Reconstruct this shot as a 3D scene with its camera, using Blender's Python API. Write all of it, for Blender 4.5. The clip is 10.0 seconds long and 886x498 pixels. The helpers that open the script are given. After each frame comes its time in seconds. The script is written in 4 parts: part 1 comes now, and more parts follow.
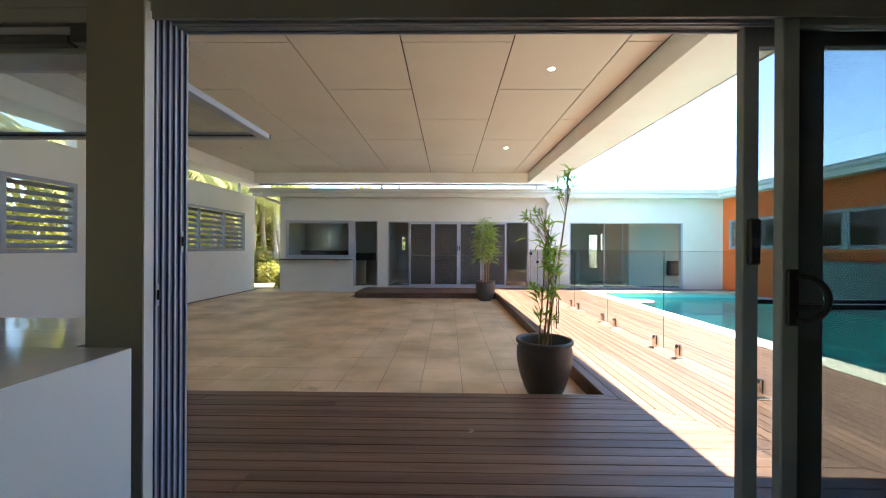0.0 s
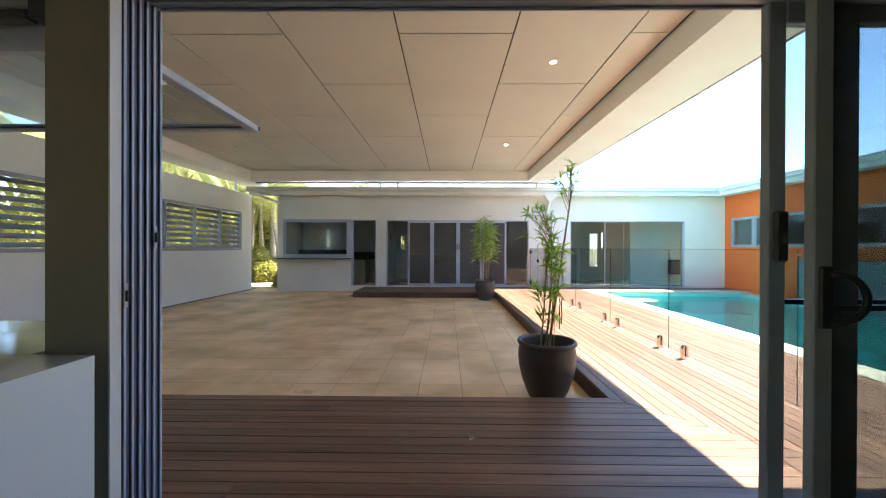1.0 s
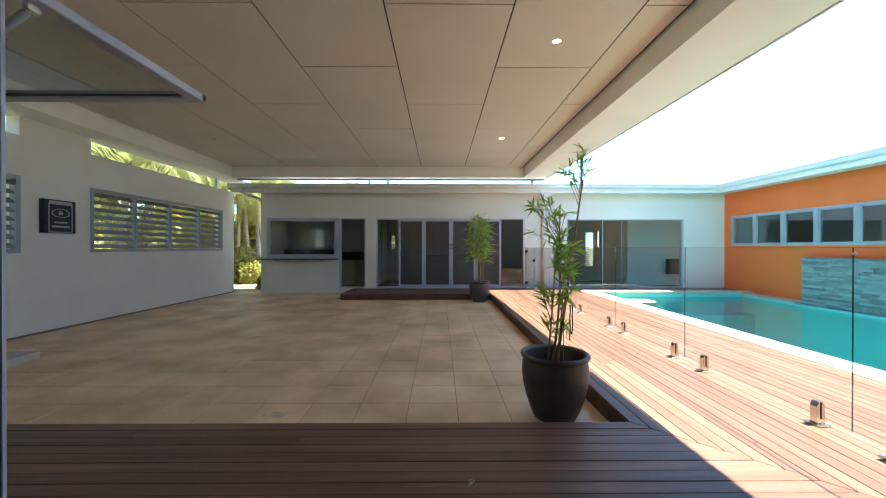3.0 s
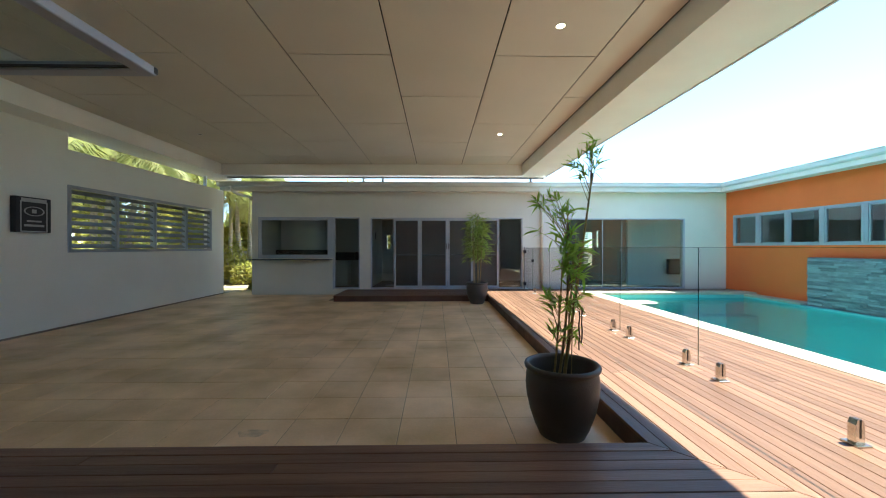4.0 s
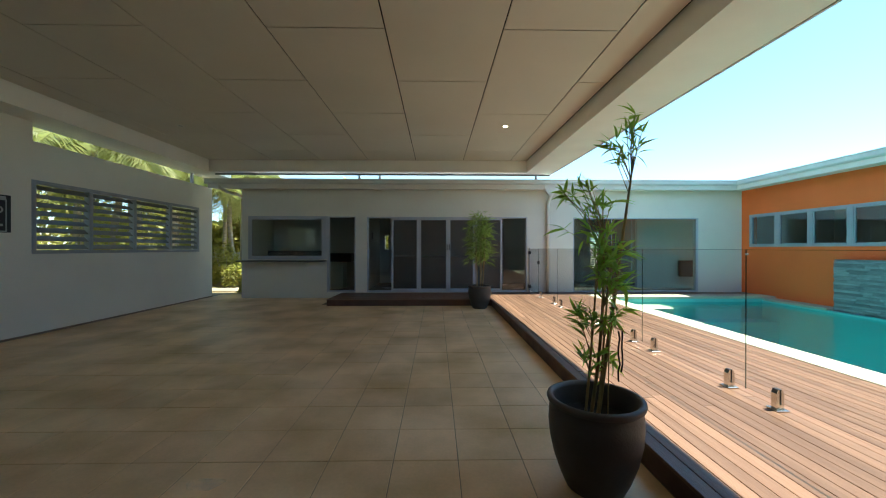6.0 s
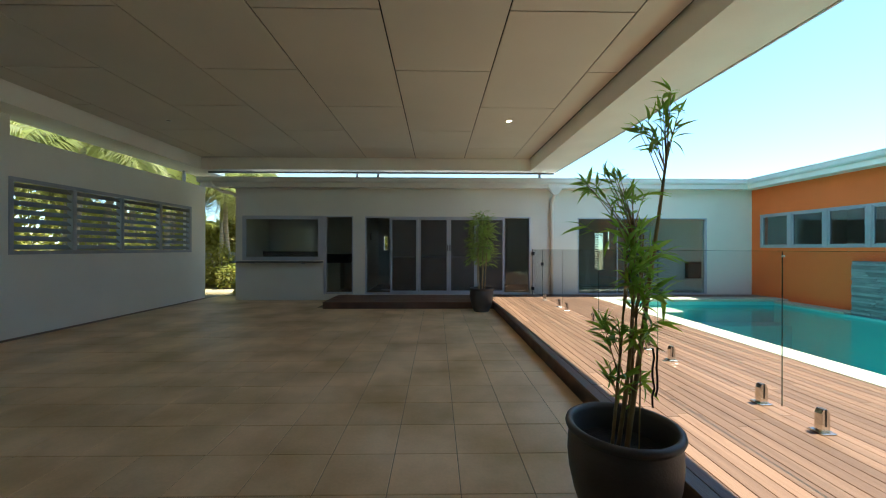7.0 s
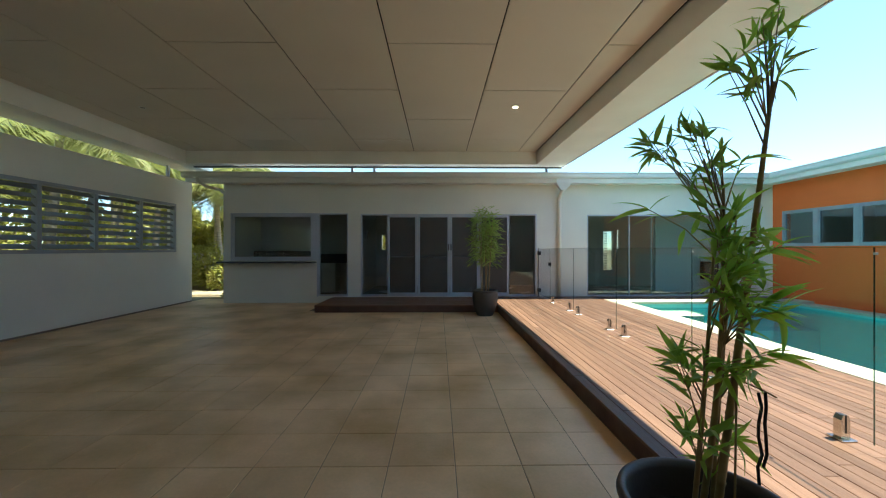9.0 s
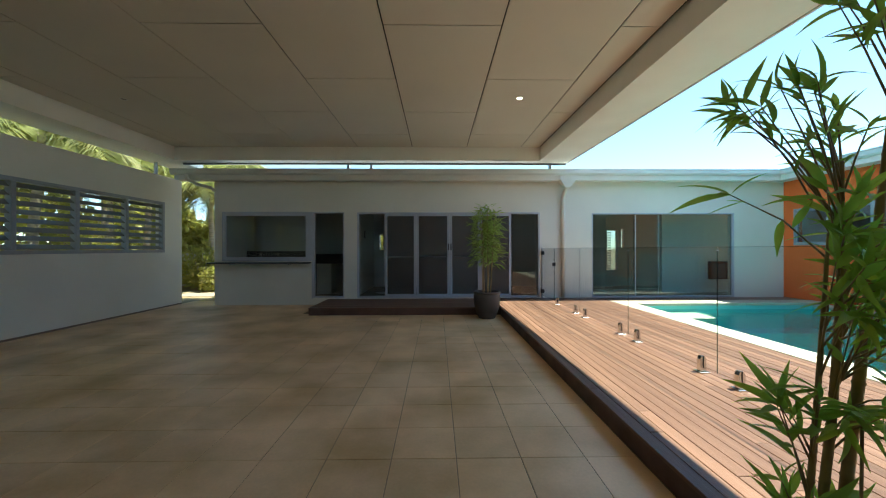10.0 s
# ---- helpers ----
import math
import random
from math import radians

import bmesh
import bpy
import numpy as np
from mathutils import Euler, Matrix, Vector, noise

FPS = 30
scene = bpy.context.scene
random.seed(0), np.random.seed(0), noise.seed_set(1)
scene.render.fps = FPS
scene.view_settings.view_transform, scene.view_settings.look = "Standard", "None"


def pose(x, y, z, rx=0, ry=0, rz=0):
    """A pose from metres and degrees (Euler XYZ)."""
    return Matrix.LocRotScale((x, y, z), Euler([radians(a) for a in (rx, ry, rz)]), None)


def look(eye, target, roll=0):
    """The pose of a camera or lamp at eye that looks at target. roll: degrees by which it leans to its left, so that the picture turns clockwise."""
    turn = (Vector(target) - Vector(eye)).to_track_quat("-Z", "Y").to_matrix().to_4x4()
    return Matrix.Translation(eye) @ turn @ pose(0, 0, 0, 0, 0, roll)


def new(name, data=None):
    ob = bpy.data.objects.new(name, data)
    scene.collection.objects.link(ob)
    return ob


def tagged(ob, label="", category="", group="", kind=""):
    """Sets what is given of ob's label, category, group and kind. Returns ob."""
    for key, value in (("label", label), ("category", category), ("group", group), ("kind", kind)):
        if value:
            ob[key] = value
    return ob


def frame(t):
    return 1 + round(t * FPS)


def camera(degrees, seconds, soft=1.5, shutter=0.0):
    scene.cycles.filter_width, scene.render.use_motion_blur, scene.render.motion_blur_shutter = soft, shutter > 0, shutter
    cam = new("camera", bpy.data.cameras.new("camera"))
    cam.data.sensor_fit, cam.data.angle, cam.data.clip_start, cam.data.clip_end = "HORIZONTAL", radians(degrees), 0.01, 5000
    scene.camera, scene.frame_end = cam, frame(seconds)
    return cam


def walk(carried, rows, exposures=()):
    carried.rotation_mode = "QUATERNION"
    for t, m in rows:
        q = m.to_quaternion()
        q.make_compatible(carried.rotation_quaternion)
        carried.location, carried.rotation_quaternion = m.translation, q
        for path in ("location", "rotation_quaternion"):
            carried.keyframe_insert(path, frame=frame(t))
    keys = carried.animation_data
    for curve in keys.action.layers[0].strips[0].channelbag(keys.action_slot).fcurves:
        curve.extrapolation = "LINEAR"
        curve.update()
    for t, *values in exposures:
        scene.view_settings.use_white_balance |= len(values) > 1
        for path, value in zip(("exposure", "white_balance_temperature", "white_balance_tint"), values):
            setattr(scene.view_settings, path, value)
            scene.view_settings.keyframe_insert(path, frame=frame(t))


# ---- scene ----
cam = camera(99.5, 10.0, soft=1.1)
PATH = [
    (0, (0.059, 0.109, 1.352), (0.032, 2.109, 1.35), 0.3),
    (0.5, (0.067, 0.156, 1.345), (0.04, 2.156, 1.343), 0.2),
    (1, (0.064, 0.233, 1.341), (0.04, 2.233, 1.335), 0.2),
    (1.5, (0.063, 0.329, 1.339), (0.045, 2.329, 1.333), 0.2),
    (2, (0.06, 0.456, 1.339), (0.054, 2.456, 1.332), 0.2),
    (2.5, (0.057, 0.567, 1.337), (0.063, 2.567, 1.33), 0.1),
    (4, (0.068, 0.975, 1.335), (0.103, 2.974, 1.328), 0.0),
    (4.5, (0.072, 1.11, 1.341), (0.111, 3.11, 1.335), 0.0),
    (5, (0.069, 1.241, 1.344), (0.108, 3.24, 1.339), 0.0),
    (5.5, (0.066, 1.378, 1.346), (0.103, 3.378, 1.34), 0.0),
    (7, (0.068, 1.852, 1.349), (0.102, 3.852, 1.348), 0.1),
    (7.5, (0.083, 2.0, 1.349), (0.115, 4.0, 1.347), -0.0),
    (8, (0.091, 2.157, 1.346), (0.122, 4.157, 1.344), 0.0),
    (8.5, (0.093, 2.286, 1.333), (0.123, 4.286, 1.334), 0.1),
    (9, (0.1, 2.439, 1.326), (0.126, 4.439, 1.326), -0.0),
    (9.5, (0.091, 2.602, 1.326), (0.121, 4.602, 1.324), -0.0),
    (10, (0.085, 2.773, 1.325), (0.117, 4.773, 1.324), -0.1),
]
walk(cam, [(t, look(eye, target, roll)) for t, eye, target, roll in PATH],
     exposures=[(0.0, 3.13, 6600, 5), (1.0, 3.11, 6600, 5), (2.5, 2.86, 6420, 2), (4.0, 2.33, 6450, -3), (5.5, 1.95, 6480, -9), (7.5, 1.84, 6480, -9), (10.0, 1.86, 6500, -7)])

# ---- light ----
SUN_EL, SUN_AZ = radians(61.5), radians(88)
world = bpy.data.worlds.new("sky")
scene.world = world
world.use_nodes = True
wn = world.node_tree.nodes
sky = wn.new("ShaderNodeTexSky")
sky.sky_type, sky.sun_disc = "NISHITA", False
sky.sun_elevation, sky.sun_rotation = SUN_EL, SUN_AZ
sky.air_density, sky.dust_density, sky.ozone_density = 0.75, 0.0, 3.0
world.node_tree.links.new(sky.outputs[0], wn["Background"].inputs[0])
wn["Background"].inputs[1].default_value = 0.127
sun = new("sun", bpy.data.lights.new("sun", "SUN"))
sun.data.energy, sun.data.angle, sun.data.color = 4.7, radians(0.53), (1.0, 0.96, 0.89)
to_sun = Vector((math.cos(SUN_EL) * math.sin(SUN_AZ), math.cos(SUN_EL) * math.cos(SUN_AZ), math.sin(SUN_EL)))
sun.matrix_world = look(to_sun * 40, (0, 0, 0))


# ---- materials ----
def mat(name, color, rough=0.6, metal=0.0, var=0.12, scale=3.0, fine=60.0, bump=0.1, tint=None, rand=0.0, streak=None,
        coat=0.0, spec=0.5, shift=True):
    """A surface with large blotches, fine grain, a little relief and a shade for each piece."""
    m = bpy.data.materials.new(name)
    m.use_nodes = True
    nt = m.node_tree
    n, l = nt.nodes, nt.links
    b = n["Principled BSDF"]
    b.inputs["Roughness"].default_value, b.inputs["Metallic"].default_value = rough, metal
    b.inputs["Coat Weight"].default_value = coat
    b.inputs["Specular IOR Level"].default_value = spec
    geo = n.new("ShaderNodeNewGeometry")
    info = n.new("ShaderNodeObjectInfo")
    mp = n.new("ShaderNodeVectorMath")
    mp.operation = "MULTIPLY_ADD"
    mp.inputs[1].default_value = streak or (1, 1, 1)
    l.new(geo.outputs["Position"], mp.inputs[0])
    off = n.new("ShaderNodeVectorMath")
    off.operation = "SCALE"
    off.inputs[0].default_value = (37.0, 17.0, 53.0)
    if rand and shift:
        l.new(info.outputs["Random"], off.inputs["Scale"])
    else:
        off.inputs["Scale"].default_value = 0
    l.new(off.outputs[0], mp.inputs[2])
    big = n.new("ShaderNodeTexNoise")
    big.inputs["Scale"].default_value, big.inputs["Detail"].default_value = scale, 5
    small = n.new("ShaderNodeTexNoise")
    small.inputs["Scale"].default_value, small.inputs["Detail"].default_value = fine, 3
    l.new(mp.outputs[0], big.inputs["Vector"])
    l.new(mp.outputs[0], small.inputs["Vector"])
    c2 = tint or [c * (1 - 2 * var) for c in color]
    ramp = n.new("ShaderNodeMix")
    ramp.data_type = "RGBA"
    ramp.inputs[6].default_value, ramp.inputs[7].default_value = (*color, 1), (*c2, 1)
    st = n.new("ShaderNodeMapRange")
    st.inputs[1].default_value, st.inputs[2].default_value = 0.35, 0.7
    l.new(big.outputs[0], st.inputs[0])
    l.new(st.outputs[0], ramp.inputs[0])
    hs = n.new("ShaderNodeHueSaturation")
    val = n.new("ShaderNodeMath")
    val.operation = "MULTIPLY_ADD"
    val.inputs[1].default_value, val.inputs[2].default_value = var * 1.2, 1 - var * 0.6
    l.new(small.outputs[0], val.inputs[0])
    last = val
    if rand:
        r = n.new("ShaderNodeMath")
        r.operation = "MULTIPLY_ADD"
        r.inputs[1].default_value = rand
        l.new(info.outputs["Random"], r.inputs[0])
        l.new(val.outputs[0], r.inputs[2])
        s = n.new("ShaderNodeMath")
        s.operation = "SUBTRACT"
        s.inputs[1].default_value = rand / 2
        l.new(r.outputs[0], s.inputs[0])
        last = s
    l.new(last.outputs[0], hs.inputs["Value"])
    l.new(ramp.outputs[2], hs.inputs["Color"])
    l.new(hs.outputs[0], b.inputs["Base Color"])
    if bump:
        bp = n.new("ShaderNodeBump")
        bp.inputs["Strength"].default_value, bp.inputs["Distance"].default_value = bump, 0.01
        l.new(small.outputs[0], bp.inputs["Height"])
        l.new(bp.outputs[0], b.inputs["Normal"])
    if var and not metal:
        ro = n.new("ShaderNodeMath")
        ro.operation = "MULTIPLY_ADD"
        ro.inputs[1].default_value, ro.inputs[2].default_value = 0.25, rough - 0.12
        l.new(big.outputs[0], ro.inputs[0])
        l.new(ro.outputs[0], b.inputs["Roughness"])
    return m


def leaf_mat(name, color, tint, back):
    m = mat(name, color, 0.45, var=0.2, scale=4, fine=30, bump=0, tint=tint, rand=0.5)
    n, l = m.node_tree.nodes, m.node_tree.links
    tr = n.new("ShaderNodeBsdfTranslucent")
    tr.inputs[0].default_value = (*back, 1)
    mix = n.new("ShaderNodeMixShader")
    mix.inputs[0].default_value = 0.4
    l.new(n["Principled BSDF"].outputs[0], mix.inputs[1])
    l.new(tr.outputs[0], mix.inputs[2])
    l.new(mix.outputs[0], n["Material Output"].inputs[0])
    return m


def glass_mat(name, color, ior=1.5, rough=0.0, wave=0.0, wscale=6.0, gloss=(1, 1, 1)):
    """Clear sheet: what is behind shows through its tint, and the gloss grows at a slant."""
    m = bpy.data.materials.new(name)
    m.use_nodes = True
    n, l = m.node_tree.nodes, m.node_tree.links
    n.remove(n["Principled BSDF"])
    tr, gl = n.new("ShaderNodeBsdfTransparent"), n.new("ShaderNodeBsdfGlossy")
    fr, pw, ad, mx = n.new("ShaderNodeLayerWeight"), n.new("ShaderNodeMath"), n.new("ShaderNodeMath"), n.new("ShaderNodeMixShader")
    r0 = ((ior - 1) / (ior + 1)) ** 2
    fr.inputs["Blend"].default_value = 0.5
    pw.operation, pw.inputs[1].default_value = "POWER", 5.0
    ad.operation, ad.inputs[1].default_value, ad.inputs[2].default_value = "MULTIPLY_ADD", 1 - r0, r0
    l.new(fr.outputs["Facing"], pw.inputs[0])
    l.new(pw.outputs[0], ad.inputs[0])
    tr.inputs[0].default_value = (*color, 1)
    gl.inputs["Color"].default_value = (*gloss, 1)
    gl.inputs["Roughness"].default_value = rough
    l.new(ad.outputs[0], mx.inputs[0])
    l.new(tr.outputs[0], mx.inputs[1])
    l.new(gl.outputs[0], mx.inputs[2])
    l.new(mx.outputs[0], n["Material Output"].inputs[0])
    if wave:
        geo, nz, bp = n.new("ShaderNodeNewGeometry"), n.new("ShaderNodeTexNoise"), n.new("ShaderNodeBump")
        nz.inputs["Scale"].default_value, nz.inputs["Detail"].default_value = wscale, 3
        bp.inputs["Strength"].default_value, bp.inputs["Distance"].default_value = wave, 0.02
        l.new(geo.outputs["Position"], nz.inputs["Vector"])
        l.new(nz.outputs[0], bp.inputs["Height"])
        l.new(bp.outputs[0], gl.inputs["Normal"])
        l.new(bp.outputs[0], fr.inputs["Normal"])
    return m


M = {}
M["wall"] = mat("rendered_wall", (0.77, 0.745, 0.665), 0.8, var=0.04, scale=0.9, fine=90, bump=0.12)
M["trim_white"] = mat("painted_trim", (0.76, 0.74, 0.69), 0.6, var=0.04, scale=2, bump=0.05)
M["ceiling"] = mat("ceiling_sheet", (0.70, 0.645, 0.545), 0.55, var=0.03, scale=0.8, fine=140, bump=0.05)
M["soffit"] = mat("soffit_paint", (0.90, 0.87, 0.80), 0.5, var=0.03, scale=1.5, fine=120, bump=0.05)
M["joint"] = mat("joint_shadow", (0.015, 0.014, 0.012), 0.9, var=0.05, bump=0)
M["tile"] = mat("travertine_tile", (0.875, 0.615, 0.365), 0.43, var=0.15, scale=1.3, fine=45, bump=0.08, tint=(0.54, 0.345, 0.155),
                rand=0.13, shift=False)
M["grout"] = mat("grout", (0.26, 0.20, 0.14), 0.9, var=0.1, scale=9, bump=0.1)
M["deck"] = mat("merbau_board", (0.206, 0.114, 0.074), 0.40, var=0.3, scale=2.5, fine=30, bump=0.18, tint=(0.135, 0.069, 0.045),
                rand=0.40, spec=0.3, streak=(6, 0.35, 3))
M["deck_x"] = mat("merbau_board_cross", (0.206, 0.114, 0.074), 0.40, var=0.3, scale=2.5, fine=30, bump=0.18,
                  tint=(0.135, 0.069, 0.045), rand=0.40, spec=0.3, streak=(0.35, 6, 3))
M["fascia"] = mat("deck_fascia", (0.13, 0.065, 0.045), 0.6, var=0.2, scale=4, fine=30, bump=0.15, rand=0.1)
M["dark"] = mat("deck_void", (0.02, 0.016, 0.013), 0.9, var=0.1, bump=0)
M["silver"] = mat("silver_frame", (0.36, 0.37, 0.41), 0.4, var=0.05, scale=3, bump=0.02)
M["charcoal"] = mat("charcoal_frame", (0.30, 0.335, 0.355), 0.38, var=0.08, scale=4, bump=0.02)
M["black"] = mat("black_fitting", (0.015, 0.015, 0.017), 0.4, var=0.1, scale=5, bump=0.02)
# Dark tone puts the shade between the track ribs into the colour.
M["track"] = mat("shaded_track", (0.16, 0.18, 0.25), 0.6, var=0.1, scale=4, bump=0.02, spec=0.3)
M["jamb"] = mat("grey_jamb", (0.46, 0.48, 0.54), 0.4, var=0.05, scale=3, bump=0.02)
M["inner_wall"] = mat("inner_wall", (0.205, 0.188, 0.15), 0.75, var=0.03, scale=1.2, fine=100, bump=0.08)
M["panel"] = mat("bench_panel", (0.78, 0.82, 0.77), 0.35, var=0.02, scale=2, bump=0.02)
M["stone_top"] = mat("stone_benchtop", (0.50, 0.46, 0.39), 0.06, var=0.06, scale=6, fine=220, bump=0.01)
M["orange"] = mat("orange_paint", (0.84, 0.168, 0.036), 0.75, var=0.05, scale=1.2, fine=90, bump=0.12)
M["gutter"] = mat("pale_steel", (0.66, 0.66, 0.63), 0.4, var=0.04, scale=2, bump=0.02)
M["roof"] = mat("roof_sheet", (0.55, 0.57, 0.56), 0.45, var=0.06, scale=2, bump=0.03)
M["roof_edge"] = mat("grey_edge_metal", (0.20, 0.20, 0.20), 0.4, var=0.05, scale=3, bump=0.02)
M["louvre"] = mat("louvre_grey", (0.34, 0.355, 0.39), 0.4, var=0.05, scale=3, bump=0.02)
M["slat"] = mat("louvre_blade", (0.235, 0.228, 0.218), 0.4, var=0.05, scale=3, bump=0.02)
M["coping"] = mat("pool_coping", (0.50, 0.455, 0.35), 0.6, var=0.06, scale=3, fine=50, bump=0.08, rand=0.06)
M["pool"] = mat("pool_plaster", (0.22, 0.59, 0.59), 0.6, var=0.06, scale=1.0, fine=25, bump=0.05)
M["slate"] = mat("stacked_stone", (0.165, 0.21, 0.23), 0.5, var=0.18, scale=6, fine=40, bump=0.35, tint=(0.27, 0.32, 0.34), rand=0.8)
M["pot"] = mat("glazed_pot", (0.078, 0.064, 0.053), 0.5, var=0.12, scale=5, fine=70, bump=0.12)
M["soil"] = mat("potting_soil", (0.03, 0.022, 0.016), 0.95, var=0.3, scale=12, fine=60, bump=0.6)
M["cane"] = mat("bamboo_cane", (0.38, 0.24, 0.09), 0.45, var=0.2, scale=8, fine=40, bump=0.1, tint=(0.22, 0.17, 0.06))
M["leaf"] = leaf_mat("bamboo_leaf", (0.25, 0.42, 0.06), (0.14, 0.28, 0.038), (0.48, 0.74, 0.10))
M["steel"] = mat("brushed_steel", (0.62, 0.61, 0.59), 0.25, metal=1.0, var=0.05, scale=8, bump=0.02)
M["garden"] = mat("garden_soil", (0.36, 0.27, 0.165), 0.95, var=0.2, scale=0.6, fine=12, bump=0.4, tint=(0.27, 0.20, 0.10))
M["sand"] = mat("sandy_path", (0.33, 0.26, 0.18), 0.9, var=0.1, scale=1.5, fine=30, bump=0.2)
# Slightly lighter and yellower than the near bamboo's leaf.
M["leaf_far"] = leaf_mat("pale_bamboo_leaf", (0.30, 0.42, 0.08), (0.20, 0.32, 0.06), (0.55, 0.72, 0.12))
M["palm"] = leaf_mat("palm_frond", (0.21, 0.23, 0.09), (0.33, 0.29, 0.14), (0.47, 0.50, 0.17))
M["shrub"] = leaf_mat("shrub_leaf", (0.26, 0.28, 0.06), (0.27, 0.21, 0.08), (0.55, 0.54, 0.12))
M["trunk"] = mat("palm_trunk", (0.42, 0.36, 0.29), 0.85, var=0.2, scale=5, fine=18, bump=0.5, streak=(1, 1, 4))
M["room"] = mat("room_paint", (0.66, 0.66, 0.63), 0.8, var=0.03, scale=1, bump=0.04)
# Darker taupe copy of the room paint; carries the lounge's deeper shade.
M["feature"] = mat("shaded_lounge_paint", (0.34, 0.31, 0.265), 0.75, var=0.04, scale=1, bump=0.04)
M["room_dark"] = mat("grey_cabinet", (0.10, 0.10, 0.10), 0.4, var=0.05, scale=2, bump=0.02)
M["room_floor"] = mat("polished_floor", (0.36, 0.32, 0.27), 0.25, var=0.08, scale=1.5, bump=0.02)
M["paper"] = mat("white_print", (0.70, 0.70, 0.68), 0.6, var=0.05, scale=9, bump=0)
M["print"] = mat("grey_print", (0.40, 0.40, 0.39), 0.6, var=0.05, scale=9, bump=0)
M["fence"] = mat("painted_fence", (0.5, 0.48, 0.43), 0.7, var=0.08, scale=3, bump=0.05)
M["glass"] = glass_mat("window_glass", (0.80, 0.86, 0.85), ior=1.6)
M["mirror_glass"] = glass_mat("reflective_glass", (0.80, 0.84, 0.85), ior=1.9)
M["clear"] = glass_mat("clear_glass", (0.93, 0.955, 0.95), ior=1.65)
M["tinted"] = glass_mat("grey_tinted_glass", (0.64, 0.67, 0.67))
M["dim"] = glass_mat("dark_tinted_glass", (0.85, 0.87, 0.86))
M["fence_glass"] = glass_mat("fence_glass", (0.972, 0.978, 0.982), ior=1.32, gloss=(0.3, 0.3, 0.33))
M["glass_edge"] = glass_mat("glass_edge", (0.34, 0.46, 0.45))
M["screen"] = mat("fly_screen", (0.105, 0.096, 0.082), 0.6, var=0.05, scale=3, bump=0)
sn, sl = M["screen"].node_tree.nodes, M["screen"].node_tree.links
see, mixs = sn.new("ShaderNodeBsdfTransparent"), sn.new("ShaderNodeMixShader")
mixs.inputs[0].default_value = 0.62
sl.new(see.outputs[0], mixs.inputs[1])
sl.new(sn["Principled BSDF"].outputs[0], mixs.inputs[2])
sl.new(mixs.outputs[0], sn["Material Output"].inputs[0])
M["water"] = glass_mat("pool_water", (0.60, 0.93, 0.92), ior=1.33, rough=0.08, wave=0.5, wscale=4.0, gloss=(0.6, 0.6, 0.6))
lamp_mat = bpy.data.materials.new("lamp_glow")
lamp_mat.use_nodes = True
lamp_mat.node_tree.nodes["Principled BSDF"].inputs["Emission Color"].default_value = (1.0, 0.86, 0.62, 1)
lamp_mat.node_tree.nodes["Principled BSDF"].inputs["Emission Strength"].default_value = 14.0
M["lamp"] = lamp_mat
off_mat = mat("lamp_lens", (0.45, 0.43, 0.38), 0.2, var=0.02, bump=0)
M["lens"] = off_mat


# ---- mesh helpers ----
def add_box(bm, x0, x1, y0, y1, z0, z1, bevel=0.0):
    vs = [bm.verts.new((x, y, z)) for z in (z0, z1) for y in (y0, y1) for x in (x0, x1)]
    fs = [bm.faces.new([vs[i] for i in f]) for f in
          ((0, 2, 3, 1), (4, 5, 7, 6), (0, 1, 5, 4), (2, 6, 7, 3), (1, 3, 7, 5), (0, 4, 6, 2))]
    if bevel:
        edges = list({e for f in fs for e in f.edges})
        bmesh.ops.bevel(bm, geom=edges, offset=bevel, segments=1, affect="EDGES", clamp_overlap=True)


def boxes(*dims, bevel=0.0):
    bm = bmesh.new()
    for d in dims:
        add_box(bm, *d, bevel=bevel)
    return bm


def finish(name, bm, material, smooth=False):
    me = bpy.data.meshes.new(name)
    bmesh.ops.recalc_face_normals(bm, faces=bm.faces)
    bm.to_mesh(me)
    bm.free()
    me.materials.append(M[material])
    if smooth:
        me.shade_smooth()
    return me


def part(name, bm, material, parent=None, label="", smooth=False):
    ob = new(name, finish(name, bm, material, smooth))
    ob.parent = parent
    if label:
        ob["label"] = label
    return ob


def thing(name, label, category, x=0, y=0, z=0, group="", kind=""):
    e = new(name)
    e.empty_display_size = 0.1
    e.location = (x, y, z)
    return tagged(e, label, category, group, kind)


def struct(name, bm, material, label, category):
    return tagged(part(name, bm, material), label, category, kind="structure")


def tube(bm, pts, radii, seg=10, cap=True):
    """A tube along points."""
    pts = [Vector(p) for p in pts]
    rings = []
    for i, p in enumerate(pts):
        d = (pts[min(i + 1, len(pts) - 1)] - pts[max(i - 1, 0)]).normalized()
        a = d.orthogonal().normalized() if i == 0 else (a - d * a.dot(d)).normalized()
        b = d.cross(a)
        r = radii[i] if isinstance(radii, (list, tuple)) else radii
        rings.append([bm.verts.new(p + (a * math.cos(k * math.tau / seg) + b * math.sin(k * math.tau / seg)) * r) for k in range(seg)])
    for u, v in zip(rings, rings[1:]):
        for k in range(seg):
            bm.faces.new((u[k], u[(k + 1) % seg], v[(k + 1) % seg], v[k]))
    if cap:
        bm.faces.new(rings[0][::-1])
        bm.faces.new(rings[-1])


def lathe(bm, profile, seg=48):
    rings = []
    for r, z in profile:
        rings.append([bm.verts.new((r * math.cos(k * math.tau / seg), r * math.sin(k * math.tau / seg), z)) for k in range(seg)])
    for u, v in zip(rings, rings[1:]):
        for k in range(seg):
            bm.faces.new((u[k], u[(k + 1) % seg], v[(k + 1) % seg], v[k]))
    return rings


